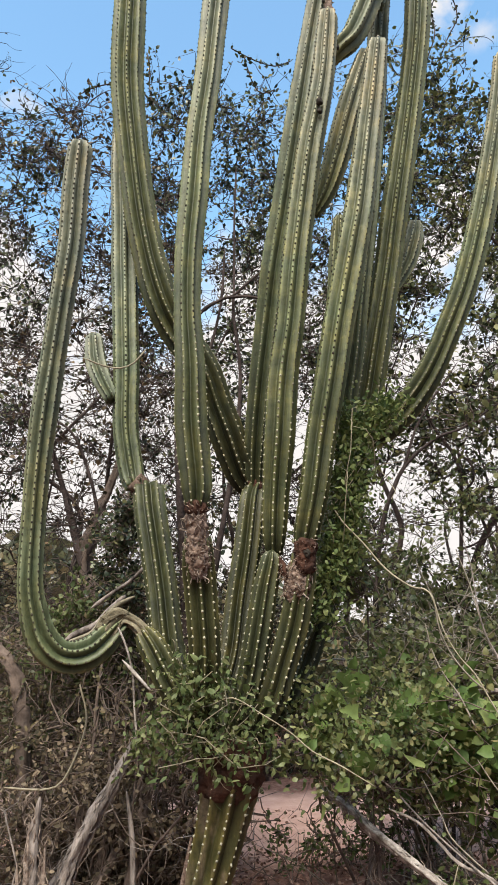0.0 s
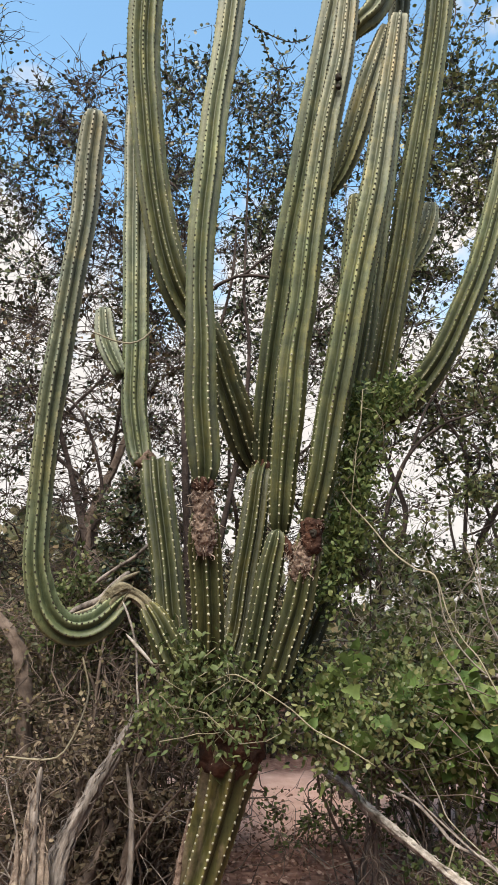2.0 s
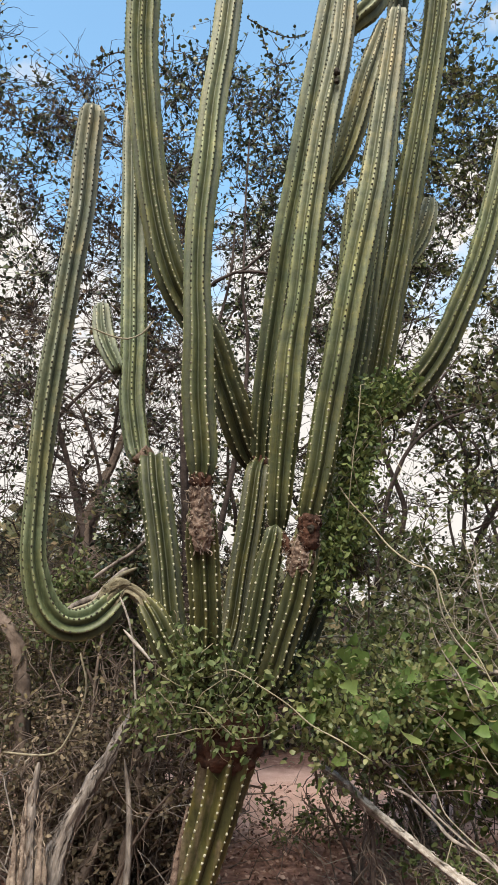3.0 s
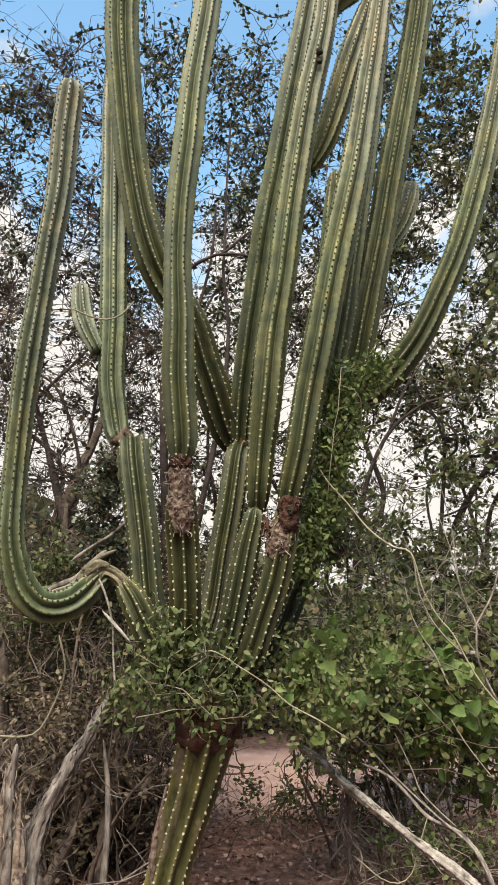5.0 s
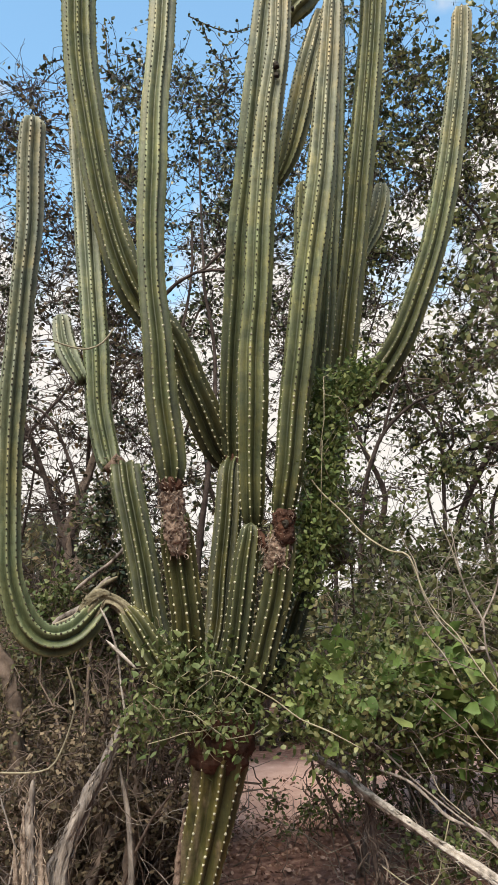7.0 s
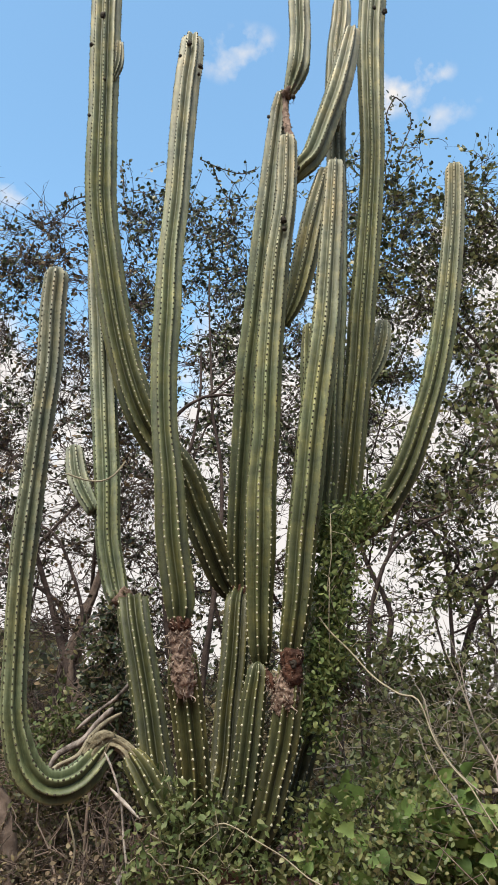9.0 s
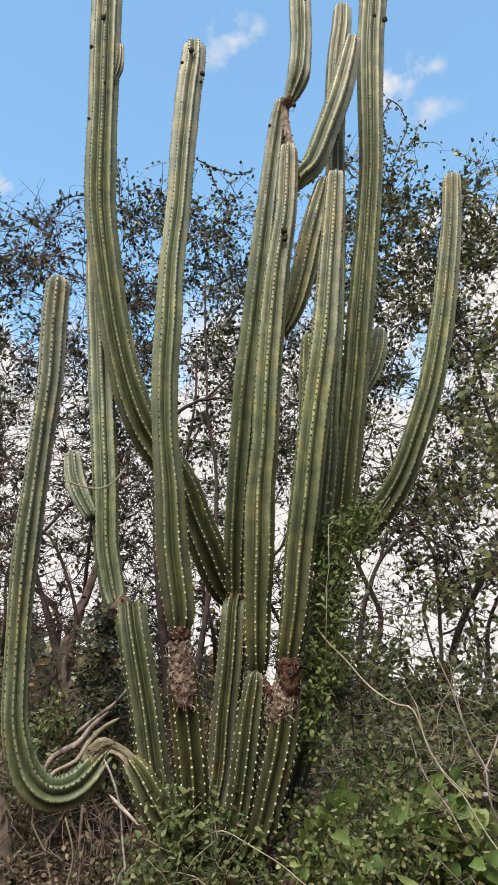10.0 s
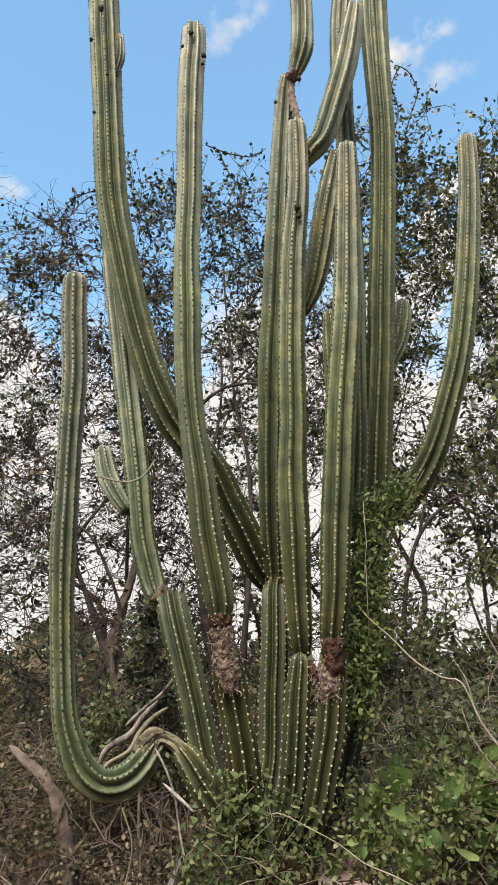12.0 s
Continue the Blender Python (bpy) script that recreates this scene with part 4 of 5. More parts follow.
tree(27, (1.45, 6.3), (1.85, 6.00, 5.84), (0.42, 0.4, 0.75), "slim leafy tree behind the tall stems", LEAF_OLIVE, BARK, 24, 8, 6, (0.050, 0.032), 1, 0.016, 0.30, group=FAR)
p = [(1.42, 5.50, 2.02, 0.000)][0]
tree(21, (p[0], p[1]), p[:3], (0.55, 0.4, 0.6), "low leafy tree with fine twigs and sky glinting through", LEAF_THICKET, BARK, 22, 9, 7, (0.05, 0.032), 2, 0.02, 0.2, group=FAR)

# ---- thickets ----
BUSH = "tangled bushes under the trees"
BROWN = "tangled brown thorn bush with few dry leaves"
for seed, x, y, top_z, wide, mat, lush in ((31, -2.0, 5.0, 1.5, 0.8, LEAF_BUSH, 6), (32, -1.2, 4.9, 1.35, 0.75, LEAF_BUSH, 5), (33, -0.6, 5.2, 1.7, 0.7, LEAF_BUSH, 7), (34, -1.7, 6.4, 2.0, 1.0, LEAF_BUSH, 6),
                                           (35, -2.9, 5.6, 1.8, 0.9, LEAF_BUSH, 7)):
    tree(seed, (x, y), (x, y, top_z * 0.55), (wide, 0.55, top_z * 0.55), BROWN, mat, BARK_BROWN, 60, 11, lush * 1.25, (0.036, 0.024), 5, 0.02, 0.30, "thorn_bush", "bush", BUSH)
tree(38, (-0.85, 4.35), (-0.85, 4.3, 0.5), (0.65, 0.35, 0.5), "brittle brown bush with withered leaves", LEAF_WITHERED, BARK_BROWN, 80, 11, 11, (0.034, 0.022), 5, 0.012, 0.22, "thorn_bush", "bush", BUSH)
tree(39, (0.62, 4.25), (0.58, 4.15, 0.80), (0.28, 0.2, 0.16), "straggling low shrub with small olive leaves", LEAF_THICKET, BARK_BROWN, 24, 7, 7, (0.034, 0.022), 3, 0.006, 0.14, "thorn_bush", "bush", BUSH)
tree(48, (0.62, 4.45), (0.54, 4.40, 1.93), (0.20, 0.22, 0.42), "dark green leafy bush close behind the cactus", LEAF_THICKET, BARK_BROWN, 34, 9, 8, (0.044, 0.028), 3, 0.014, 0.2, "thorn_bush", "bush", BUSH)
GREENISH = "tangled thorn bush with dull green leaves"
for seed, x, y, top_z, wide, mat, lush in ((41, 1.5, 5.3, 1.9, 0.7, LEAF_THICKET, 11), (42, 2.4, 5.2, 2.1, 0.8, LEAF_THICKET, 11), (43, 1.3, 5.7, 1.95, 0.45, LEAF_THICKET, 11), (44, 3.2, 5.0, 2.0, 0.8, LEAF_THICKET, 10), (45, 1.12, 4.95, 1.75, 0.42, LEAF_THICKET, 10)):
    tree(seed, (x, y), (x, y, top_z * 0.66), (wide, 0.5, top_z * 0.42), GREENISH, mat, TWIG_PALE, 40, 10, lush * 0.75, (0.052, 0.036), 5, 0.016, 0.34, "thorn_bush", "bush", BUSH)
for i in range(10):
    x = -5.0 + 1.1 * i
    y = 9.3 + 0.5 * math.sin(i * 2.3)
    h = (2.4 + 0.9 * math.sin(i * 1.7 + 1)) * (1.0 if i < 5 else 0.52)
    tree(51 + i, (x, y), (x, y, h * 0.5), (0.95, 0.6, h * 0.52), "dense low bush beyond the track", LEAF_BUSH, BARK_BROWN, 44, 8, 10, (0.085, 0.055), 3, 0.025, 0.36,
         "thorn_bush", "bush", BUSH)


def far_woods(name, seed, n, turn, dist, tall, leaf, label, low=1.0):
    """Woods all round, partly added out of view, too far off or too thick to tell tree from tree."""
    rs = np.random.RandomState(seed)
    ang = rs.uniform(*turn, n)
    d = rs.uniform(*dist, n)
    hmax = tall + 0.075 * d + 0.5 * np.sin(ang * 17) + 0.3 * np.sin(ang * 41 + 1)
    # the woods are lower and open to the east of the cactus
    hmax = np.where((ang > 0.04) & (ang < 0.6), hmax * low, hmax)
    z = hmax * rs.uniform(0, 1, n) ** 0.8
    pos = np.stack([d * np.sin(ang), d * np.cos(ang), z], 1)
    me = leaf_mesh(name, LEAF_BUSH, pos, rs.normal(size=(n, 3)), leaf, leaf * 0.66, seed)
    tagged(new(name, me), label, "woods", kind="stuff")


far_woods("far_woods", 77, 26000, (-0.75, 0.75), (11.5, 24), 1.6, 0.3, "low green-brown woods in the distance", 0.5)
# added out of view behind the camera, to block low light from the horizon
far_woods("unseen_woods", 78, 30000, (0.9, 5.38), (5.5, 12), 3.6, 0.34, "unseen brown-green woods added behind the camera to cut low fill light")

# ---- bright leafy shrub beside the cactus ----
SHRUB_LEFT = [(0.34, 3.75, 1.18, 0.000), (0.30, 3.76, 1.11, 0.000), (0.26, 3.77, 1.00, 0.000), (0.41, 3.79, 0.97, 0.000), (0.46, 3.80, 1.08, 0.000), (0.54, 3.81, 0.94, 0.000), (0.38, 3.83, 1.03, 0.000), (0.49, 3.84, 0.89, 0.000), (0.62, 3.85, 0.93, 0.000)]
SHRUB_AT = SHRUB_LEFT + [(0.47, 3.95, 1.18, 0.000), (0.60, 3.97, 1.29, 0.000), (0.72, 4.00, 1.32, 0.000), (0.76, 4.02, 1.20, 0.000), (0.91, 4.04, 1.14, 0.000), (1.06, 4.06, 1.16, 0.000), (1.20, 4.08, 1.07, 0.000), (1.26, 4.11, 0.98, 0.000), (1.39, 4.13, 0.94, 0.000), (1.15, 4.15, 0.86, 0.000), (1.00, 4.17, 0.97, 0.000), (0.82, 4.20, 1.02, 0.000), (1.26, 4.22, 0.72, 0.000), (1.42, 4.24, 0.69, 0.000), (1.07, 4.26, 0.76, 0.000), (0.68, 4.29, 1.01, 0.000), (0.94, 4.31, 0.84, 0.000), (1.55, 4.33, 0.82, 0.000), (1.39, 4.36, 0.48, 0.000), (1.44, 4.38, 0.81, 0.000), (1.57, 4.40, 0.57, 0.000)]
shrub = thing("leafy_shrub", (0.95, 4.3, 0), "bright green shrub with broad soft leaves", "shrub")
tw, twr = runners(61, SHRUB_AT, 44, 0.08, 0.003)
base_rng = random.Random(62)
for p in SHRUB_AT[::4]:
    tw.append(crooked(base_rng, (0.95 + base_rng.gauss(0, 0.1), 4.3 + base_rng.gauss(0, 0.1), -0.02), p[:3], 6, 0.3))
    twr.append([0.006, 0.0052, 0.0045, 0.004, 0.0032, 0.003, 0.0025])
part("stem_work", twig_mesh("stem_work", BARK_BROWN, tw, twr, 4), shrub, kind="stuff")
broad = [leaf_shape("broad_leaf", LEAF_SHRUB_ONE, 0.115, 0.094, 0.06), leaf_shape("broad_leaf", LEAF_SHRUB_ONE, 0.085, 0.066, 0.1), leaf_shape("broad_leaf", LEAF_SHRUB_ONE, 0.064, 0.048, 0.14)]
SHRUB_LEAFY = [p for p in SHRUB_AT if p[0] > 0.8]
# the fine twigs are pulled towards the camera, clear of the cactus's shadow
SHRUB_FINE = [(p[0] * 0.93, p[1] * 0.93, 1.48 + (p[2] - 1.48) * 0.93) for p in SHRUB_AT if p[0] <= 0.95]
place_leaves(shrub, broad, SHRUB_LEAFY, 236, 0.10, 63, (0.0, -0.75, 0.4))
place_leaves(shrub, broad, SHRUB_FINE, 60, 0.10, 65, (0.0, -0.75, 0.4))
part("small_foliage", leaf_cloud(64, [(p[0], p[1] + 0.08, p[2]) for p in SHRUB_LEAFY], 1500, 0.12, (0.05, 0.034), LEAF_SHRUB), shrub, kind="stuff")
part("fine_foliage", leaf_cloud(66, SHRUB_FINE, 2600, 0.115, (0.034, 0.019), LEAF_THICKET), shrub, kind="stuff")

# ---- climbing vine on the cactus ----
VINE_LOW = [(-0.28, 3.28, 1.19, 0.000), (-0.20, 3.29, 1.24, 0.000), (-0.36, 3.29, 1.14, 0.000), (-0.12, 3.30, 1.29, 0.000), (-0.42, 3.30, 1.06, 0.000), (-0.33, 3.31, 1.04, 0.000), (-0.24, 3.31, 1.09, 0.000), (-0.12, 3.32, 1.02, 0.000), (-0.05, 3.32, 1.00, 0.000), (-0.16, 3.33, 1.04, 0.000), (-0.00, 3.33, 1.20, 0.000), (-0.01, 3.34, 1.07, 0.000), (-0.26, 3.34, 1.29, 0.000), (-0.47, 3.35, 1.02, 0.000), (0.06, 3.35, 1.02, 0.000), (-0.31, 3.36, 1.32, 0.000)]
VINE_HIGH = [(0.72, 3.50, 2.62, 0.000), (0.63, 3.50, 2.57, 0.000), (0.57, 3.50, 2.48, 0.000), (0.51, 3.50, 2.55, 0.000), (0.49, 3.50, 2.39, 0.000), (0.56, 3.50, 2.29, 0.000), (0.45, 3.50, 2.24, 0.000), (0.46, 3.50, 2.10, 0.000), (0.41, 3.50, 1.96, 0.000), (0.43, 3.50, 1.83, 0.000), (0.38, 3.50, 1.75, 0.000), (0.48, 3.50, 1.94, 0.000), (0.51, 3.50, 2.13, 0.000), (0.36, 3.50, 1.61, 0.000)]
vine = thing("climbing_vine", (0.02, 3.3, 0.0), "green leafy vine twined round the cactus", "vine")
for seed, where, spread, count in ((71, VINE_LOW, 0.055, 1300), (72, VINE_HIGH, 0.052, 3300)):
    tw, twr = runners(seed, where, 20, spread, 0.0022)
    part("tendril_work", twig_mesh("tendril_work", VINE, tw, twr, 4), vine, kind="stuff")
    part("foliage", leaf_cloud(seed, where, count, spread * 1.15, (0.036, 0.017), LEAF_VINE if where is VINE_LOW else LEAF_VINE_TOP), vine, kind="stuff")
    place_leaves(vine, [leaf_shape("vine_leaf", LEAF_VINE_ONE, 0.034, 0.024, 0.1)], where, 110, spread * 1.3, seed + 5)

# ---- bare branches and vines ----
DEAD_LOG = [(0.40, 4.00, 0.72, 0.014), (0.50, 3.91, 0.67, 0.018), (0.58, 3.81, 0.60, 0.021), (0.66, 3.72, 0.55, 0.019), (0.80, 3.62, 0.46, 0.018), (0.93, 3.53, 0.38, 0.019), (1.12, 3.44, 0.26, 0.020), (1.32, 3.34, 0.13, 0.021), (1.45, 3.25, 0.04, 0.020)]
strips(stick("dead_log", DEAD_LOG, DEADWOOD, "bleached fallen branch leaning among the bushes", sides=26, seed=1, rough=0.12, ridge=0.9), DEAD_LOG, 130, DEADWOOD, 201, length=0.045, lift=0.2)
LEANING_TRUNK = [(-0.59, 3.90, 0.96, 0.015), (-0.66, 3.86, 0.81, 0.024), (-0.75, 3.81, 0.64, 0.032), (-0.82, 3.77, 0.51, 0.041), (-0.87, 3.73, 0.38, 0.045), (-0.88, 3.69, 0.23, 0.048), (-0.88, 3.64, 0.06, 0.051), (-0.87, 3.60, -0.23, 0.054)]
strips(stick("leaning_trunk", LEANING_TRUNK, BARK_GREY, "grey leaning dead trunk with peeling bark", "trunk", 30, 2, rough=0.22, ridge=0.9), LEANING_TRUNK, 300, BARK_GREY, 202, length=0.05, lift=0.22)
stick("dead_pole", [(-0.59, 3.85, 0.70, 0.011), (-0.56, 3.84, 0.53, 0.014), (-0.55, 3.83, 0.33, 0.016), (-0.55, 3.81, 0.12, 0.019), (-0.52, 3.80, -0.32, 0.021)], BARK_GREY, "thin grey upright dead stick", seed=3)
ROOT_BRANCH = [(-0.60, 4.30, 0.71, 0.015), (-0.64, 4.25, 0.59, 0.022), (-0.67, 4.20, 0.46, 0.026), (-0.74, 4.15, 0.31, 0.030), (-0.81, 4.10, 0.17, 0.032), (-0.88, 4.05, -0.05, 0.034), (-0.88, 4.00, -0.37, 0.034)]
strips(stick("root_branch", ROOT_BRANCH, BARK_BROWN, "brown crooked dead branch rising from the ground", sides=18, seed=4, rough=0.15, ridge=0.55), ROOT_BRANCH, 130, BARK_BROWN, 203, length=0.06, lift=0.25)
stick("crooked_branch", [(-0.27, 4.20, 0.56, 0.015), (-0.35, 4.17, 0.51, 0.018), (-0.44, 4.15, 0.47, 0.018), (-0.51, 4.12, 0.52, 0.015), (-0.56, 4.10, 0.65, 0.012)], BARK_BROWN, "crooked brown side branch", seed=5)
BROKEN_STUMP = [(-0.96, 3.60, 0.73, 0.013), (-0.97, 3.60, 0.58, 0.026), (-0.96, 3.60, 0.34, 0.047), (-0.95, 3.60, 0.12, 0.063), (-0.92, 3.60, -0.29, 0.076)]
strips(stick("broken_stump", BROKEN_STUMP, BARK_GREY, "broken grey tree stump with splintered top", "stump", 30, 6, rough=0.3, ridge=0.7), BROKEN_STUMP, 170, HUSK_PINK, 204, length=0.08, lift=0.2)
for k, pts in enumerate((
    [(-1.02, 3.57, -0.05, 0.026), (-1.02, 3.57, 0.25, 0.022), (-1.02, 3.57, 0.40, 0.014), (-1.03, 3.57, 0.50, 0.003)],
    [(-0.98, 3.57, -0.05, 0.021), (-0.98, 3.57, 0.33, 0.018), (-0.99, 3.57, 0.53, 0.011), (-0.99, 3.57, 0.66, 0.003)],
    [(-0.90, 3.57, -0.05, 0.018), (-0.90, 3.57, 0.29, 0.015), (-0.91, 3.57, 0.46, 0.010), (-0.91, 3.57, 0.58, 0.003)],
    [(-0.88, 3.57, -0.05, 0.022), (-0.88, 3.57, 0.21, 0.019), (-0.88, 3.57, 0.34, 0.012), (-0.89, 3.57, 0.42, 0.003)])):
    strips(stick("stump_splinter", pts, HUSK_PINK, "pale splinter standing beside the broken stump", "splinter", 14, 71 + k, "splinters of the broken stump", 0.25, 0.7), pts, 40, HUSK_PINK, 220 + k, 0.05, 0.2)
stick("bush_trunk", [(-1.64, 4.60, 1.50, 0.024), (-1.45, 4.60, 1.31, 0.031), (-1.38, 4.60, 1.12, 0.038), (-1.34, 4.60, 0.77, 0.043), (-1.27, 4.60, 0.38, 0.046), (-1.23, 4.60, 0.03, 0.051)], BARK_BROWN, "dark crooked trunk of a bush", "trunk", 20, 7, rough=0.2, ridge=0.7)
stick("bare_tree", [(-1.04, 5.80, 2.98, 0.023), (-1.16, 5.79, 2.64, 0.032), (-1.25, 5.77, 2.40, 0.041), (-1.30, 5.76, 2.03, 0.053), (-1.23, 5.74, 1.76, 0.057), (-1.09, 5.73, 1.43, 0.061), (-0.98, 5.71, 0.97, 0.064), (-0.87, 5.70, 0.14, 0.070)], BARK_BROWN, "dark forked trunk of a bare tree", "trunk", 18, 8, rough=0.2, ridge=0.55)
stick("bare_limb", [(-1.64, 5.80, 2.99, 0.019), (-1.49, 5.78, 2.57, 0.027), (-1.39, 5.77, 2.25, 0.036), (-1.30, 5.75, 2.00, 0.044)], BARK, "dark bare limb of a forked tree", "limb", seed=9)
SHAG = "shaggy brown dead branch shedding fibrous strips"
for k, pts in enumerate(([(-0.49, 4.15, 1.05, 0.005), (-0.51, 4.14, 0.89, 0.009), (-0.52, 4.12, 0.73, 0.018), (-0.56, 4.11, 0.57, 0.027), (-0.59, 4.09, 0.35, 0.035), (-0.62, 4.08, 0.15, 0.037), (-0.64, 4.06, -0.05, 0.039), (-0.64, 4.05, -0.44, 0.041)], [(-0.73, 4.30, 1.18, 0.004), (-0.75, 4.29, 1.00, 0.008), (-0.77, 4.27, 0.82, 0.016), (-0.74, 4.26, 0.62, 0.025), (-0.77, 4.24, 0.42, 0.030), (-0.80, 4.23, 0.21, 0.036), (-0.79, 4.21, -0.03, 0.035), (-0.77, 4.20, -0.46, 0.037)],
                         [(-0.42, 4.40, 0.95, 0.003), (-0.45, 4.39, 0.78, 0.008), (-0.47, 4.38, 0.60, 0.016), (-0.45, 4.38, 0.40, 0.022), (-0.49, 4.37, 0.20, 0.025), (-0.46, 4.36, -0.08, 0.027), (-0.46, 4.35, -0.51, 0.030)], [(-0.83, 4.20, 1.05, 0.004), (-0.85, 4.19, 0.89, 0.008), (-0.86, 4.18, 0.69, 0.015), (-0.89, 4.17, 0.49, 0.027), (-0.92, 4.17, 0.28, 0.029), (-0.92, 4.16, 0.01, 0.032), (-0.90, 4.15, -0.44, 0.034)])):
    strips(stick("dead_branch", [(*p[:3], p[3] * 0.8) for p in pts], BARK_BROWN, SHAG, "branch", 18, 41 + k, "shaggy dead branches", 0.3, 0.8), pts, 110, BARK_BROWN, 210 + k, 0.09, 0.3)
stick("arched_vine", [(-1.10, 3.60, 0.82, 0.005), (-1.03, 3.62, 0.81, 0.005), (-0.93, 3.63, 0.81, 0.005), (-0.87, 3.65, 0.84, 0.005), (-0.81, 3.67, 0.97, 0.005), (-0.78, 3.68, 1.11, 0.005), (-0.82, 3.70, 1.24, 0.005)], VINE, "thin pale arched vine stem", "vine", seed=10)
stick("dry_stalk", [(-0.58, 3.35, 1.51, 0.005), (-0.55, 3.36, 1.44, 0.005), (-0.52, 3.38, 1.32, 0.005), (-0.51, 3.39, 1.19, 0.005), (-0.49, 3.40, 1.03, 0.005)], DEADWOOD, "thin pale dry stalk hanging from the hooked stem", "stalk", 6, 11)
stick("dry_stalk", [(-0.55, 3.33, 1.38, 0.005), (-0.51, 3.33, 1.34, 0.009), (-0.48, 3.33, 1.31, 0.008), (-0.44, 3.33, 1.27, 0.005)], DEADWOOD, "short pale snapped stalk", "stalk", 6, 12)
stick("vine_stem", [(-0.24, 3.30, 1.19, 0.001), (-0.16, 3.27, 1.21, 0.002), (-0.07, 3.24, 1.24, 0.003), (0.05, 3.21, 1.18, 0.003), (0.17, 3.19, 1.11, 0.003), (0.26, 3.16, 1.04, 0.003), (0.37, 3.13, 0.99, 0.003), (0.48, 3.10, 0.93, 0.002)], VINE, "pale vine stem arching away from the cactus", "vine", seed=13)
stick("vine_stem", [(0.45, 3.55, 2.25, 0.003), (0.41, 3.51, 2.15, 0.004), (0.41, 3.46, 2.10, 0.004), (0.45, 3.42, 2.02, 0.004), (0.54, 3.38, 1.91, 0.004), (0.63, 3.34, 1.79, 0.004), (0.73, 3.30, 1.71, 0.004), (0.80, 3.25, 1.68, 0.004), (0.84, 3.21, 1.52, 0.003), (0.89, 3.17, 1.41, 0.003), (0.94, 3.13, 1.34, 0.004), (0.99, 3.08, 1.22, 0.004), (1.04, 3.04, 1.13, 0.004), (1.16, 3.00, 0.98, 0.004)], VINE, "long pale vine stem trailing from the cactus", "vine", seed=14)
stick("bare_twig", [(1.15, 3.90, 2.04, 0.002), (1.19, 3.90, 1.86, 0.003), (1.21, 3.90, 1.65, 0.003), (1.24, 3.90, 1.50, 0.004), (1.30, 3.90, 1.37, 0.005), (1.30, 3.90, 1.25, 0.006), (1.32, 3.90, 1.14, 0.006), (1.41, 3.90, 0.96, 0.007), (1.55, 3.90, 0.74, 0.007), (1.55, 3.90, -0.05, 0.009)], BARK_GREY, "thin grey upright bare twig", "twig", seed=15)
stick("bare_twig", [(1.51, 3.90, 1.81, 0.003), (1.44, 3.90, 1.66, 0.004), (1.39, 3.90, 1.51, 0.005), (1.30, 3.90, 1.36, 0.005)], BARK_GREY, "thin grey forked bare twig", "twig", seed=16)
stick("bare_twig", [(0.34, 3.90, 1.22, 0.003), (0.50, 3.88, 1.12, 0.004), (0.64, 3.87, 1.08, 0.004), (0.75, 3.85, 1.05, 0.003)], VINE, "pale twig crossing the shrub", "twig", seed=17)
stick("bare_twig", [(0.54, 4.00, 0.88, 0.003), (0.70, 3.90, 0.77, 0.004), (0.84, 3.80, 0.63, 0.005), (0.98, 3.70, 0.51, 0.005), (1.05, 3.60, 0.46, 0.005), (1.12, 3.50, 0.40, 0.005), (1.18, 3.40, 0.26, 0.005)], BARK_GREY, "grey fallen twig among the shrub", "twig", seed=18)
stick("bare_twig", [(0.91, 4.20, 0.71, 0.003), (0.98, 4.20, 0.54, 0.003), (1.07, 4.20, 0.43, 0.004), (1.16, 4.20, 0.35, 0.004)], BARK_GREY, "grey fallen twig among the shrub", "twig", seed=19)


stick("fallen_branch", [(0.78, 4.30, 1.12, 0.012), (0.89, 4.30, 1.13, 0.019), (1.00, 4.30, 1.15, 0.019), (1.12, 4.30, 1.15, 0.016), (1.25, 4.30, 1.18, 0.016), (1.41, 4.30, 1.19, 0.016)], BARK_GREY, "grey fallen branch behind the shrub", "branch", 12, 51, "fallen branches behind the shrub", 0.2, 0.4)
stick("fallen_branch", [(0.87, 4.20, 1.06, 0.009), (0.99, 4.20, 1.09, 0.015), (1.10, 4.20, 1.11, 0.015), (1.27, 4.20, 1.15, 0.015)], BARK_GREY, "grey fallen branch behind the shrub", "branch", 12, 52, "fallen branches behind the shrub", 0.2, 0.4)
stick("bare_twig", [(0.33, 4.10, 1.35, 0.004), (0.43, 4.10, 1.37, 0.005), (0.53, 4.10, 1.37, 0.005), (0.61, 4.10, 1.38, 0.004), (0.73, 4.10, 1.39, 0.003)], TWIG_PALE, "pale bare twig beside the cactus", "twig", seed=53)
stick("bare_twig", [(0.31, 4.00, 1.30, 0.004), (0.40, 4.00, 1.23, 0.005), (0.48, 4.00, 1.21, 0.005), (0.61, 4.00, 1.27, 0.004), (0.71, 4.00, 1.35, 0.004), (0.77, 4.00, 1.47, 0.003)], BARK_BROWN, "brown crooked bare twig beside the cactus", "twig", seed=54)
stick("bare_twig", [(0.91, 3.80, 1.52, 0.003), (0.93, 3.80, 1.42, 0.004), (0.98, 3.80, 1.31, 0.004), (1.05, 3.80, 1.21, 0.005), (1.11, 3.80, 1.08, 0.005)], TWIG_PALE, "pale hanging bare twig", "twig", seed=55)
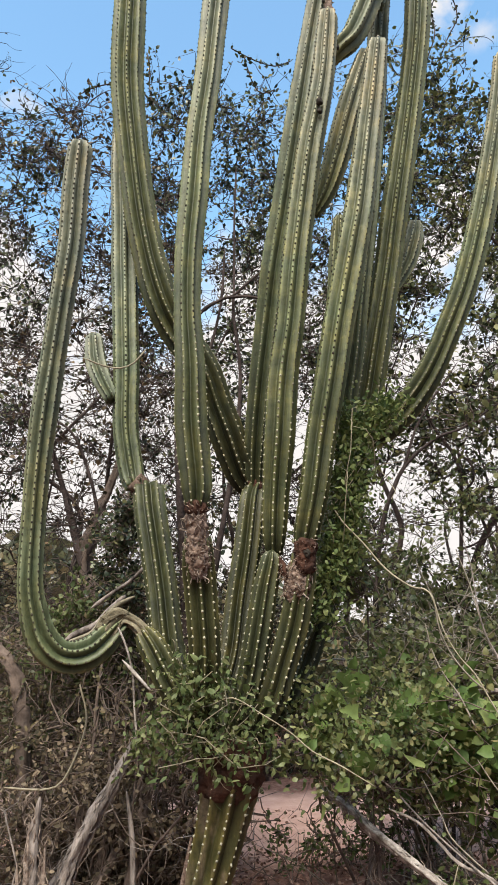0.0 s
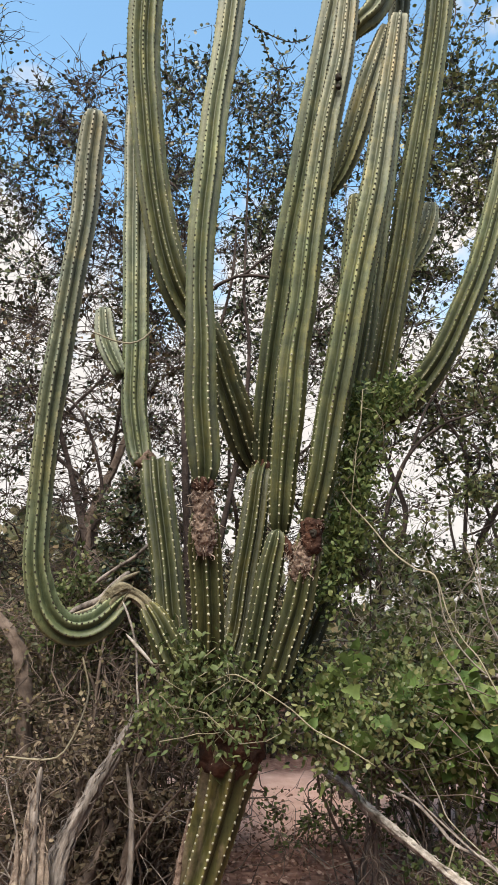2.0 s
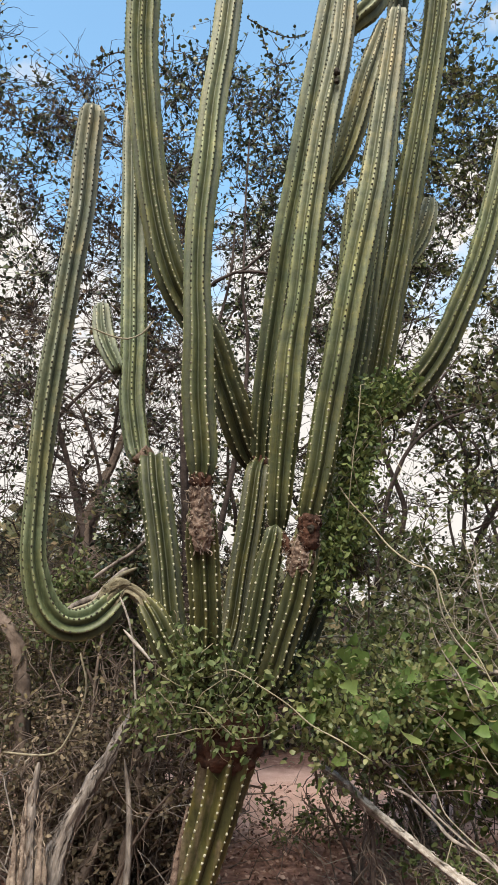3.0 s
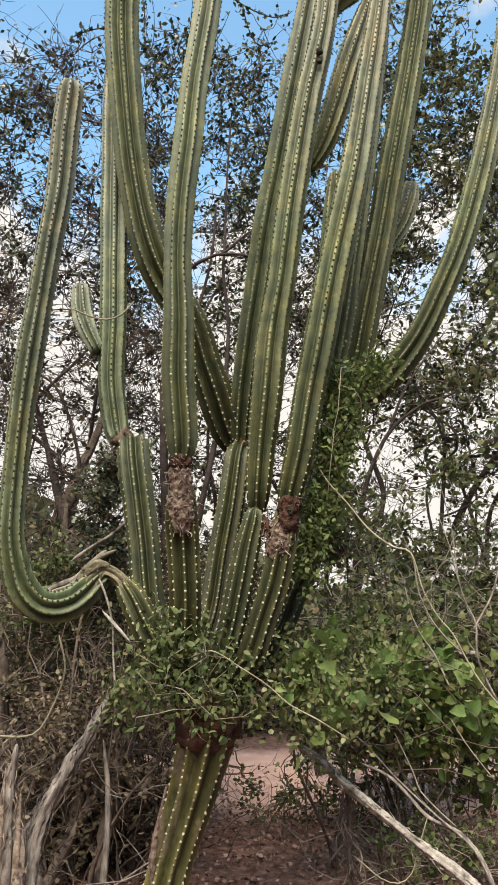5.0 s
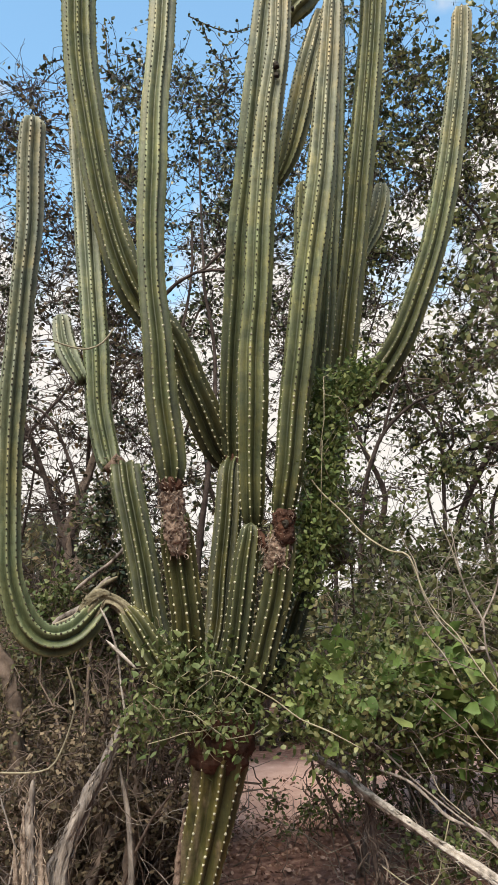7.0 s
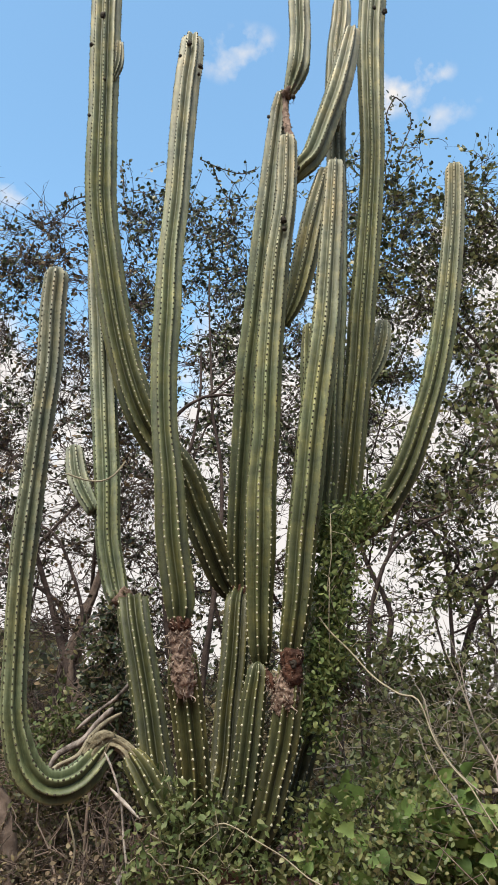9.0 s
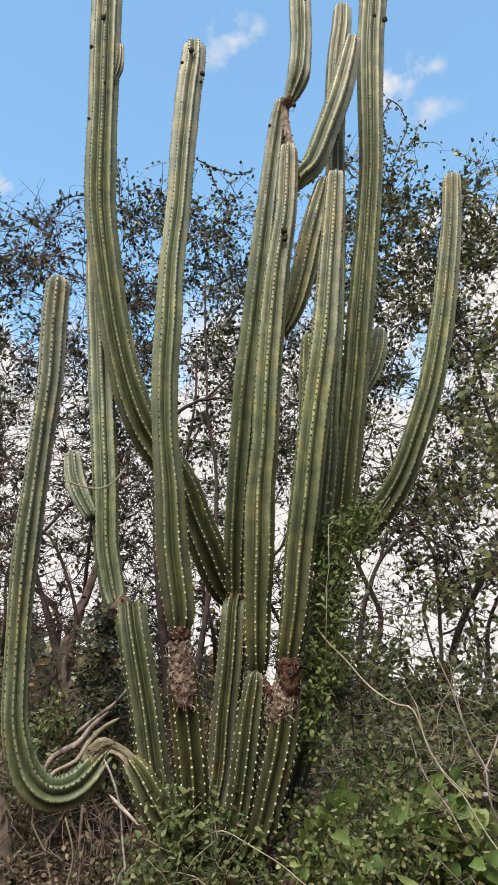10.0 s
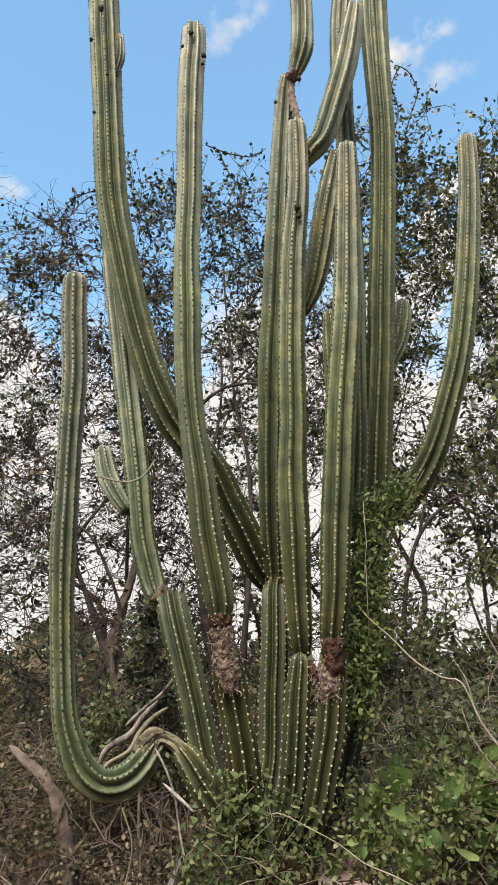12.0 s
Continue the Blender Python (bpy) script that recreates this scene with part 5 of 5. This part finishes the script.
stick("crooked_branch", [(-1.16, 4.60, 1.37, 0.013), (-1.12, 4.60, 1.47, 0.017), (-1.04, 4.60, 1.52, 0.020), (-0.95, 4.60, 1.56, 0.021), (-0.88, 4.60, 1.64, 0.017), (-0.79, 4.60, 1.72, 0.014)], BARK_GREY, "grey crooked branch behind the hooked stem", seed=56)
for seed, p, r, mat, label in ((36, [(-0.81, 4.90, 2.00, 0.000)][0], (0.16, 0.16, 0.42), LEAF_TREE, "dark green creeper hanging from a dead tree"), (37, [(-1.13, 5.00, 1.50, 0.000)][0], (0.36, 0.3, 0.24), LEAF_VINE, "olive thorn bush with many small leaves")):
    tree(seed, (p[0], p[1]), p[:3], r, label, mat, BARK_BROWN, 34, 9, 9, (0.042, 0.026), 3, 0.02, 0.2, "thorn_bush", "bush", BUSH)

stick("fallen_branch", [(0.69, 3.75, 0.69, 0.005), (0.79, 3.73, 0.65, 0.006), (0.88, 3.70, 0.57, 0.007), (0.96, 3.67, 0.49, 0.007), (1.10, 3.65, 0.43, 0.008), (1.18, 3.62, 0.34, 0.009), (1.24, 3.60, 0.20, 0.010)], BARK_GREY, "long grey bent branch sprawling under the shrub", "branch", 12, 61, "fallen branches under the shrub", 0.2, 0.4)
stick("bare_twig", [(0.86, 3.80, 0.79, 0.003), (0.92, 3.77, 0.66, 0.003), (0.95, 3.75, 0.58, 0.004), (1.03, 3.73, 0.50, 0.004), (1.09, 3.70, 0.45, 0.004)], TWIG_PALE, "pale twig slanting down from the shrub", "twig", seed=62)
stick("bare_twig", [(1.12, 3.75, 0.89, 0.003), (1.17, 3.75, 0.81, 0.003), (1.24, 3.75, 0.72, 0.003), (1.30, 3.75, 0.65, 0.003)], TWIG_PALE, "pale twig slanting across the shrub leaves", "twig", seed=63)
stick("arched_vine", [(0.64, 3.60, 0.31, 0.003), (0.72, 3.60, 0.25, 0.003), (0.80, 3.60, 0.23, 0.003), (0.86, 3.60, 0.27, 0.003), (0.89, 3.60, 0.36, 0.003), (0.93, 3.60, 0.48, 0.003)], VINE, "thin pale vine hooped over the litter", "vine", seed=64)
strips(stick("dead_pole", [(0.61, 3.85, 0.54, 0.008), (0.62, 3.85, 0.42, 0.009), (0.62, 3.85, 0.30, 0.011), (0.63, 3.85, 0.17, 0.013), (0.64, 3.85, 0.05, 0.014)], BARK, "dark broken stick under the bleached branch", "stick", 10, 65, "", 0.3, 0.6), [(0.61, 3.85, 0.54, 0.008), (0.62, 3.85, 0.42, 0.009), (0.62, 3.85, 0.30, 0.011), (0.63, 3.85, 0.17, 0.013), (0.64, 3.85, 0.05, 0.014)], 90, BARK_BROWN, 66, 0.1, 0.5)
stick("bare_twig", [(0.91, 3.90, 1.85, 0.003), (0.95, 3.90, 1.75, 0.003), (0.98, 3.90, 1.68, 0.004), (1.00, 3.90, 1.53, 0.004), (1.06, 3.90, 1.39, 0.004), (1.15, 3.90, 1.28, 0.005), (1.21, 3.90, 1.23, 0.005)], TWIG_PALE, "pale bare twig behind the trailing vine", "twig", seed=67)
stick("bare_twig", [(1.16, 4.00, 1.91, 0.003), (1.20, 3.98, 1.77, 0.004), (1.23, 3.95, 1.60, 0.005), (1.27, 3.92, 1.43, 0.005), (1.31, 3.90, 1.36, 0.006)], TWIG_PALE, "pale forked twig rising from the thicket", "twig", seed=68)

# ---- leaf litter ----
def litter():
    rs = np.random.RandomState(91)
    n = 20000
    x, y = rs.uniform(-3, 3.2, n), rs.uniform(3.0, 7.0, n)
    keep = (np.abs(y - 6.6) > 0.9) | (rs.uniform(size=n) < 0.15)
    x, y = x[keep], y[keep]
    pos = np.stack([x, y, 0.012 + rs.uniform(0, 0.02, len(x))], 1)
    ax = np.stack([rs.normal(size=len(x)), rs.normal(size=len(x)), rs.normal(scale=0.15, size=len(x))], 1)
    me = leaf_mesh("leaf_litter", LEAF_LITTER, pos, ax, 0.032, 0.019, 91)
    tagged(new("leaf_litter", me), "brown dry fallen leaves on the soil", "leaf litter", kind="stuff")


litter()


# ---- dead brushwood ----
def brushwood(seed, n, xs, ys, lean, length, r, mat, label):
    rng = random.Random(seed)
    tw, twr = [], []
    for _ in range(n):
        a = np.array([rng.uniform(*xs), rng.uniform(*ys), -0.02])
        d = np.array([rng.gauss(0, lean), rng.gauss(0, lean * 0.6), rng.uniform(0.25, 1.0)])
        d /= np.linalg.norm(d)
        ln = rng.uniform(*length)
        pts = crooked(rng, a, a + d * ln, 7, 0.45)
        r0 = rng.uniform(*r)
        tw.append(pts)
        twr.append([r0 * (1 - 0.1 * i) for i in range(8)])
        for _ in range(3):
            k = rng.randrange(2, 7)
            e = np.array([rng.gauss(0, 1), rng.gauss(0, 1), rng.gauss(0.3, 0.8)])
            e /= np.linalg.norm(e)
            tw.append(crooked(rng, pts[k], pts[k] + e * ln * rng.uniform(0.2, 0.5), 7, 0.5))
            twr.append([r0 * 0.45 * (1 - 0.1 * i) for i in range(8)])
    tagged(new("brushwood", twig_mesh("brushwood", mat, tw, twr, 5)), label, "brushwood", kind="stuff")


brushwood(101, 46, (-1.9, -0.35), (4.0, 5.0), 0.5, (0.6, 1.6), (0.006, 0.014), BARK_BROWN, "tangle of brown dead sticks under the trees")
brushwood(102, 26, (-1.7, -0.4), (3.8, 4.6), 0.45, (0.5, 1.2), (0.004, 0.009), BARK_GREY, "thin grey dead sticks standing in the brush")
brushwood(103, 30, (1.0, 2.3), (4.4, 5.4), 0.5, (0.8, 1.9), (0.003, 0.008), BARK_GREY, "thin grey dead sticks behind the shrub")
brushwood(104, 20, (0.1, 1.7), (4.2, 5.2), 1.1, (0.3, 0.7), (0.002, 0.004), BARK_BROWN, "low reddish-brown twigs on the litter")
brushwood(105, 60, (-1.5, -0.3), (4.0, 4.7), 0.5, (0.35, 1.0), (0.0025, 0.007), BARK_BROWN, "fine tangle of brittle brown twigs round the dead branches")
brushwood(106, 60, (0.9, 2.0), (3.9, 4.6), 2.2, (0.3, 0.9), (0.003, 0.006), TWIG_PALE, "pale dry sticks lying under the shrub")

for seed, x, y, h in ((111, 0.33, 5.0, 0.42), (112, 0.62, 5.3, 0.4), (114, 0.95, 4.9, 0.4), (117, 0.98, 4.0, 0.28), (118, 1.25, 4.2, 0.32), (119, 1.45, 4.2, 0.34)):
    tree(seed, (x, y), (x, y, h * 0.6), (0.2, 0.16, h * 0.42), "low twiggy seedling with a few small leaves", LEAF_VINE, BARK_BROWN, 14, 6, 4.5, (0.035, 0.024), 3, 0.006, 0.12,
         "seedling", "plant", "seedlings on the litter")

stick("arched_vine", [(-0.86, 3.60, 2.92, 0.005), (-0.78, 3.61, 2.89, 0.005), (-0.69, 3.62, 2.88, 0.005), (-0.62, 3.64, 2.92, 0.005), (-0.57, 3.65, 2.99, 0.005)], VINE, "thin vine stem looped over the side shoot", "vine", 6, 21)
stick("crooked_branch", [(-0.93, 3.70, 1.43, 0.011), (-0.89, 3.74, 1.47, 0.011), (-0.80, 3.78, 1.51, 0.011), (-0.75, 3.82, 1.59, 0.012), (-0.69, 3.86, 1.65, 0.012), (-0.62, 3.90, 1.69, 0.009)], VINE, "pale crooked branch behind the hooked stem", seed=22)
stick("crooked_branch", [(-0.79, 3.80, 1.65, 0.009), (-0.71, 3.80, 1.71, 0.009), (-0.62, 3.80, 1.77, 0.009), (-0.55, 3.80, 1.84, 0.009)], BARK_GREY, "grey crooked twig behind the hooked stem", seed=23)


def trailing(seed, pts, label):
    """A vine strand that hangs free of the tree tops, with small leaves along it."""
    top = thing("trailing_vine", pts[0][:3], label, "vine", "vine strands over the tree tops")
    g = Geo()
    tube(g, pts, 5, 0.06)
    part("strand", g.mesh("strand", BARK), top)
    rs = np.random.RandomState(seed)
    path = spline(pts, 0.035)[:, :3]
    pos = np.repeat(path, 2, axis=0) + rs.normal(scale=0.012, size=(2 * len(path), 3))
    part("foliage", leaf_mesh("foliage", LEAF_TREE, pos, rs.normal(size=(len(pos), 3)), 0.045, 0.03, seed), top, kind="stuff")


STRAND = "thin leafy vine strand against the sky"
trailing(121, [(-0.17, 5.60, 6.86, 0.006), (-0.08, 5.62, 6.82, 0.006), (0.05, 5.65, 6.77, 0.006), (0.24, 5.67, 6.72, 0.006), (0.39, 5.70, 6.80, 0.006)], STRAND)
trailing(122, [(-0.05, 5.60, 6.78, 0.006), (-0.01, 5.62, 6.63, 0.006), (0.05, 5.65, 6.48, 0.006), (0.12, 5.67, 6.41, 0.006), (0.23, 5.70, 6.47, 0.006)], STRAND)
trailing(123, [(1.83, 5.60, 7.60, 0.006), (1.95, 5.62, 7.53, 0.006), (2.01, 5.64, 7.27, 0.006), (1.91, 5.66, 7.04, 0.006), (1.81, 5.68, 6.77, 0.006), (1.77, 5.70, 6.54, 0.006)], STRAND)
trailing(124, [(1.89, 5.70, 7.67, 0.006), (1.78, 5.70, 7.42, 0.006), (1.80, 5.70, 7.12, 0.006), (1.70, 5.70, 6.80, 0.006), (1.68, 5.70, 6.51, 0.006)], STRAND)
trailing(125, [(-1.57, 5.60, 6.34, 0.005), (-1.43, 5.60, 6.42, 0.006), (-1.24, 5.60, 6.46, 0.006), (-1.05, 5.60, 6.40, 0.006), (-0.86, 5.60, 6.24, 0.005), (-0.72, 5.60, 6.07, 0.005)], STRAND)
trailing(126, [(-0.96, 5.60, 6.79, 0.006), (-0.93, 5.60, 6.61, 0.006), (-0.92, 5.60, 6.38, 0.006), (-0.86, 5.60, 6.14, 0.005)], STRAND)

LIMB = "dark bare limb of a tree behind the cactus"
stick("bare_limb", [(0.10, 5.10, 4.25, 0.007), (0.01, 5.11, 4.18, 0.010), (-0.12, 5.12, 4.06, 0.012), (-0.21, 5.13, 4.03, 0.014), (-0.36, 5.14, 3.94, 0.017), (-0.49, 5.15, 3.76, 0.019), (-0.53, 5.16, 3.40, 0.021), (-0.53, 5.17, 2.87, 0.026), (-0.49, 5.18, 2.28, 0.029), (-0.44, 5.19, 1.49, 0.032), (-0.39, 5.20, 0.64, 0.036)], BARK, LIMB, "limb", 7, 31, "bare limbs behind the cactus")
stick("bare_limb", [(0.20, 5.15, 4.07, 0.007), (0.12, 5.14, 4.04, 0.010), (-0.02, 5.12, 4.05, 0.010), (-0.12, 5.11, 4.04, 0.012), (-0.16, 5.10, 4.03, 0.012)], BARK, LIMB, "limb", 7, 32, "bare limbs behind the cactus")
stick("bare_limb", [(-0.11, 5.20, 5.15, 0.008), (-0.12, 5.20, 4.79, 0.008), (-0.12, 5.19, 4.47, 0.010), (-0.12, 5.18, 4.17, 0.010), (-0.12, 5.18, 3.90, 0.012), (-0.07, 5.17, 3.50, 0.014), (-0.08, 5.17, 3.05, 0.016), (-0.15, 5.17, 2.49, 0.021), (-0.24, 5.16, 1.96, 0.022), (-0.30, 5.16, 1.30, 0.026), (-0.32, 5.15, 0.65, 0.029)], BARK, LIMB, "limb", 7, 33, "bare limbs behind the cactus")
stick("bare_limb", [(-0.20, 5.20, 4.42, 0.008), (-0.21, 5.20, 4.15, 0.010), (-0.24, 5.20, 3.92, 0.010), (-0.30, 5.20, 3.65, 0.012), (-0.39, 5.20, 3.42, 0.012)], BARK, LIMB, "limb", 7, 34, "bare limbs behind the cactus")
stick("bare_limb", [(-1.74, 5.60, 3.24, 0.008), (-1.46, 5.62, 3.11, 0.010), (-1.30, 5.65, 2.79, 0.013), (-1.21, 5.67, 2.43, 0.015), (-1.26, 5.70, 2.16, 0.020)], BARK, LIMB, "limb", 7, 35, "bare limbs behind the cactus")
stick("bare_limb", [(1.97, 5.40, 3.27, 0.008), (1.68, 5.40, 3.07, 0.010), (1.46, 5.40, 2.98, 0.012), (1.23, 5.40, 2.79, 0.014), (1.10, 5.40, 2.57, 0.017), (0.99, 5.40, 2.22, 0.019), (0.91, 5.40, 1.52, 0.023), (0.85, 5.40, 0.64, 0.026)], BARK, LIMB, "limb", 7, 36, "bare limbs behind the cactus")
stick("bare_limb", [(1.62, 5.40, 3.54, 0.005), (1.45, 5.40, 3.30, 0.008), (1.31, 5.40, 3.07, 0.010), (1.21, 5.40, 2.79, 0.012)], BARK, LIMB, "limb", 7, 37, "bare limbs behind the cactus")
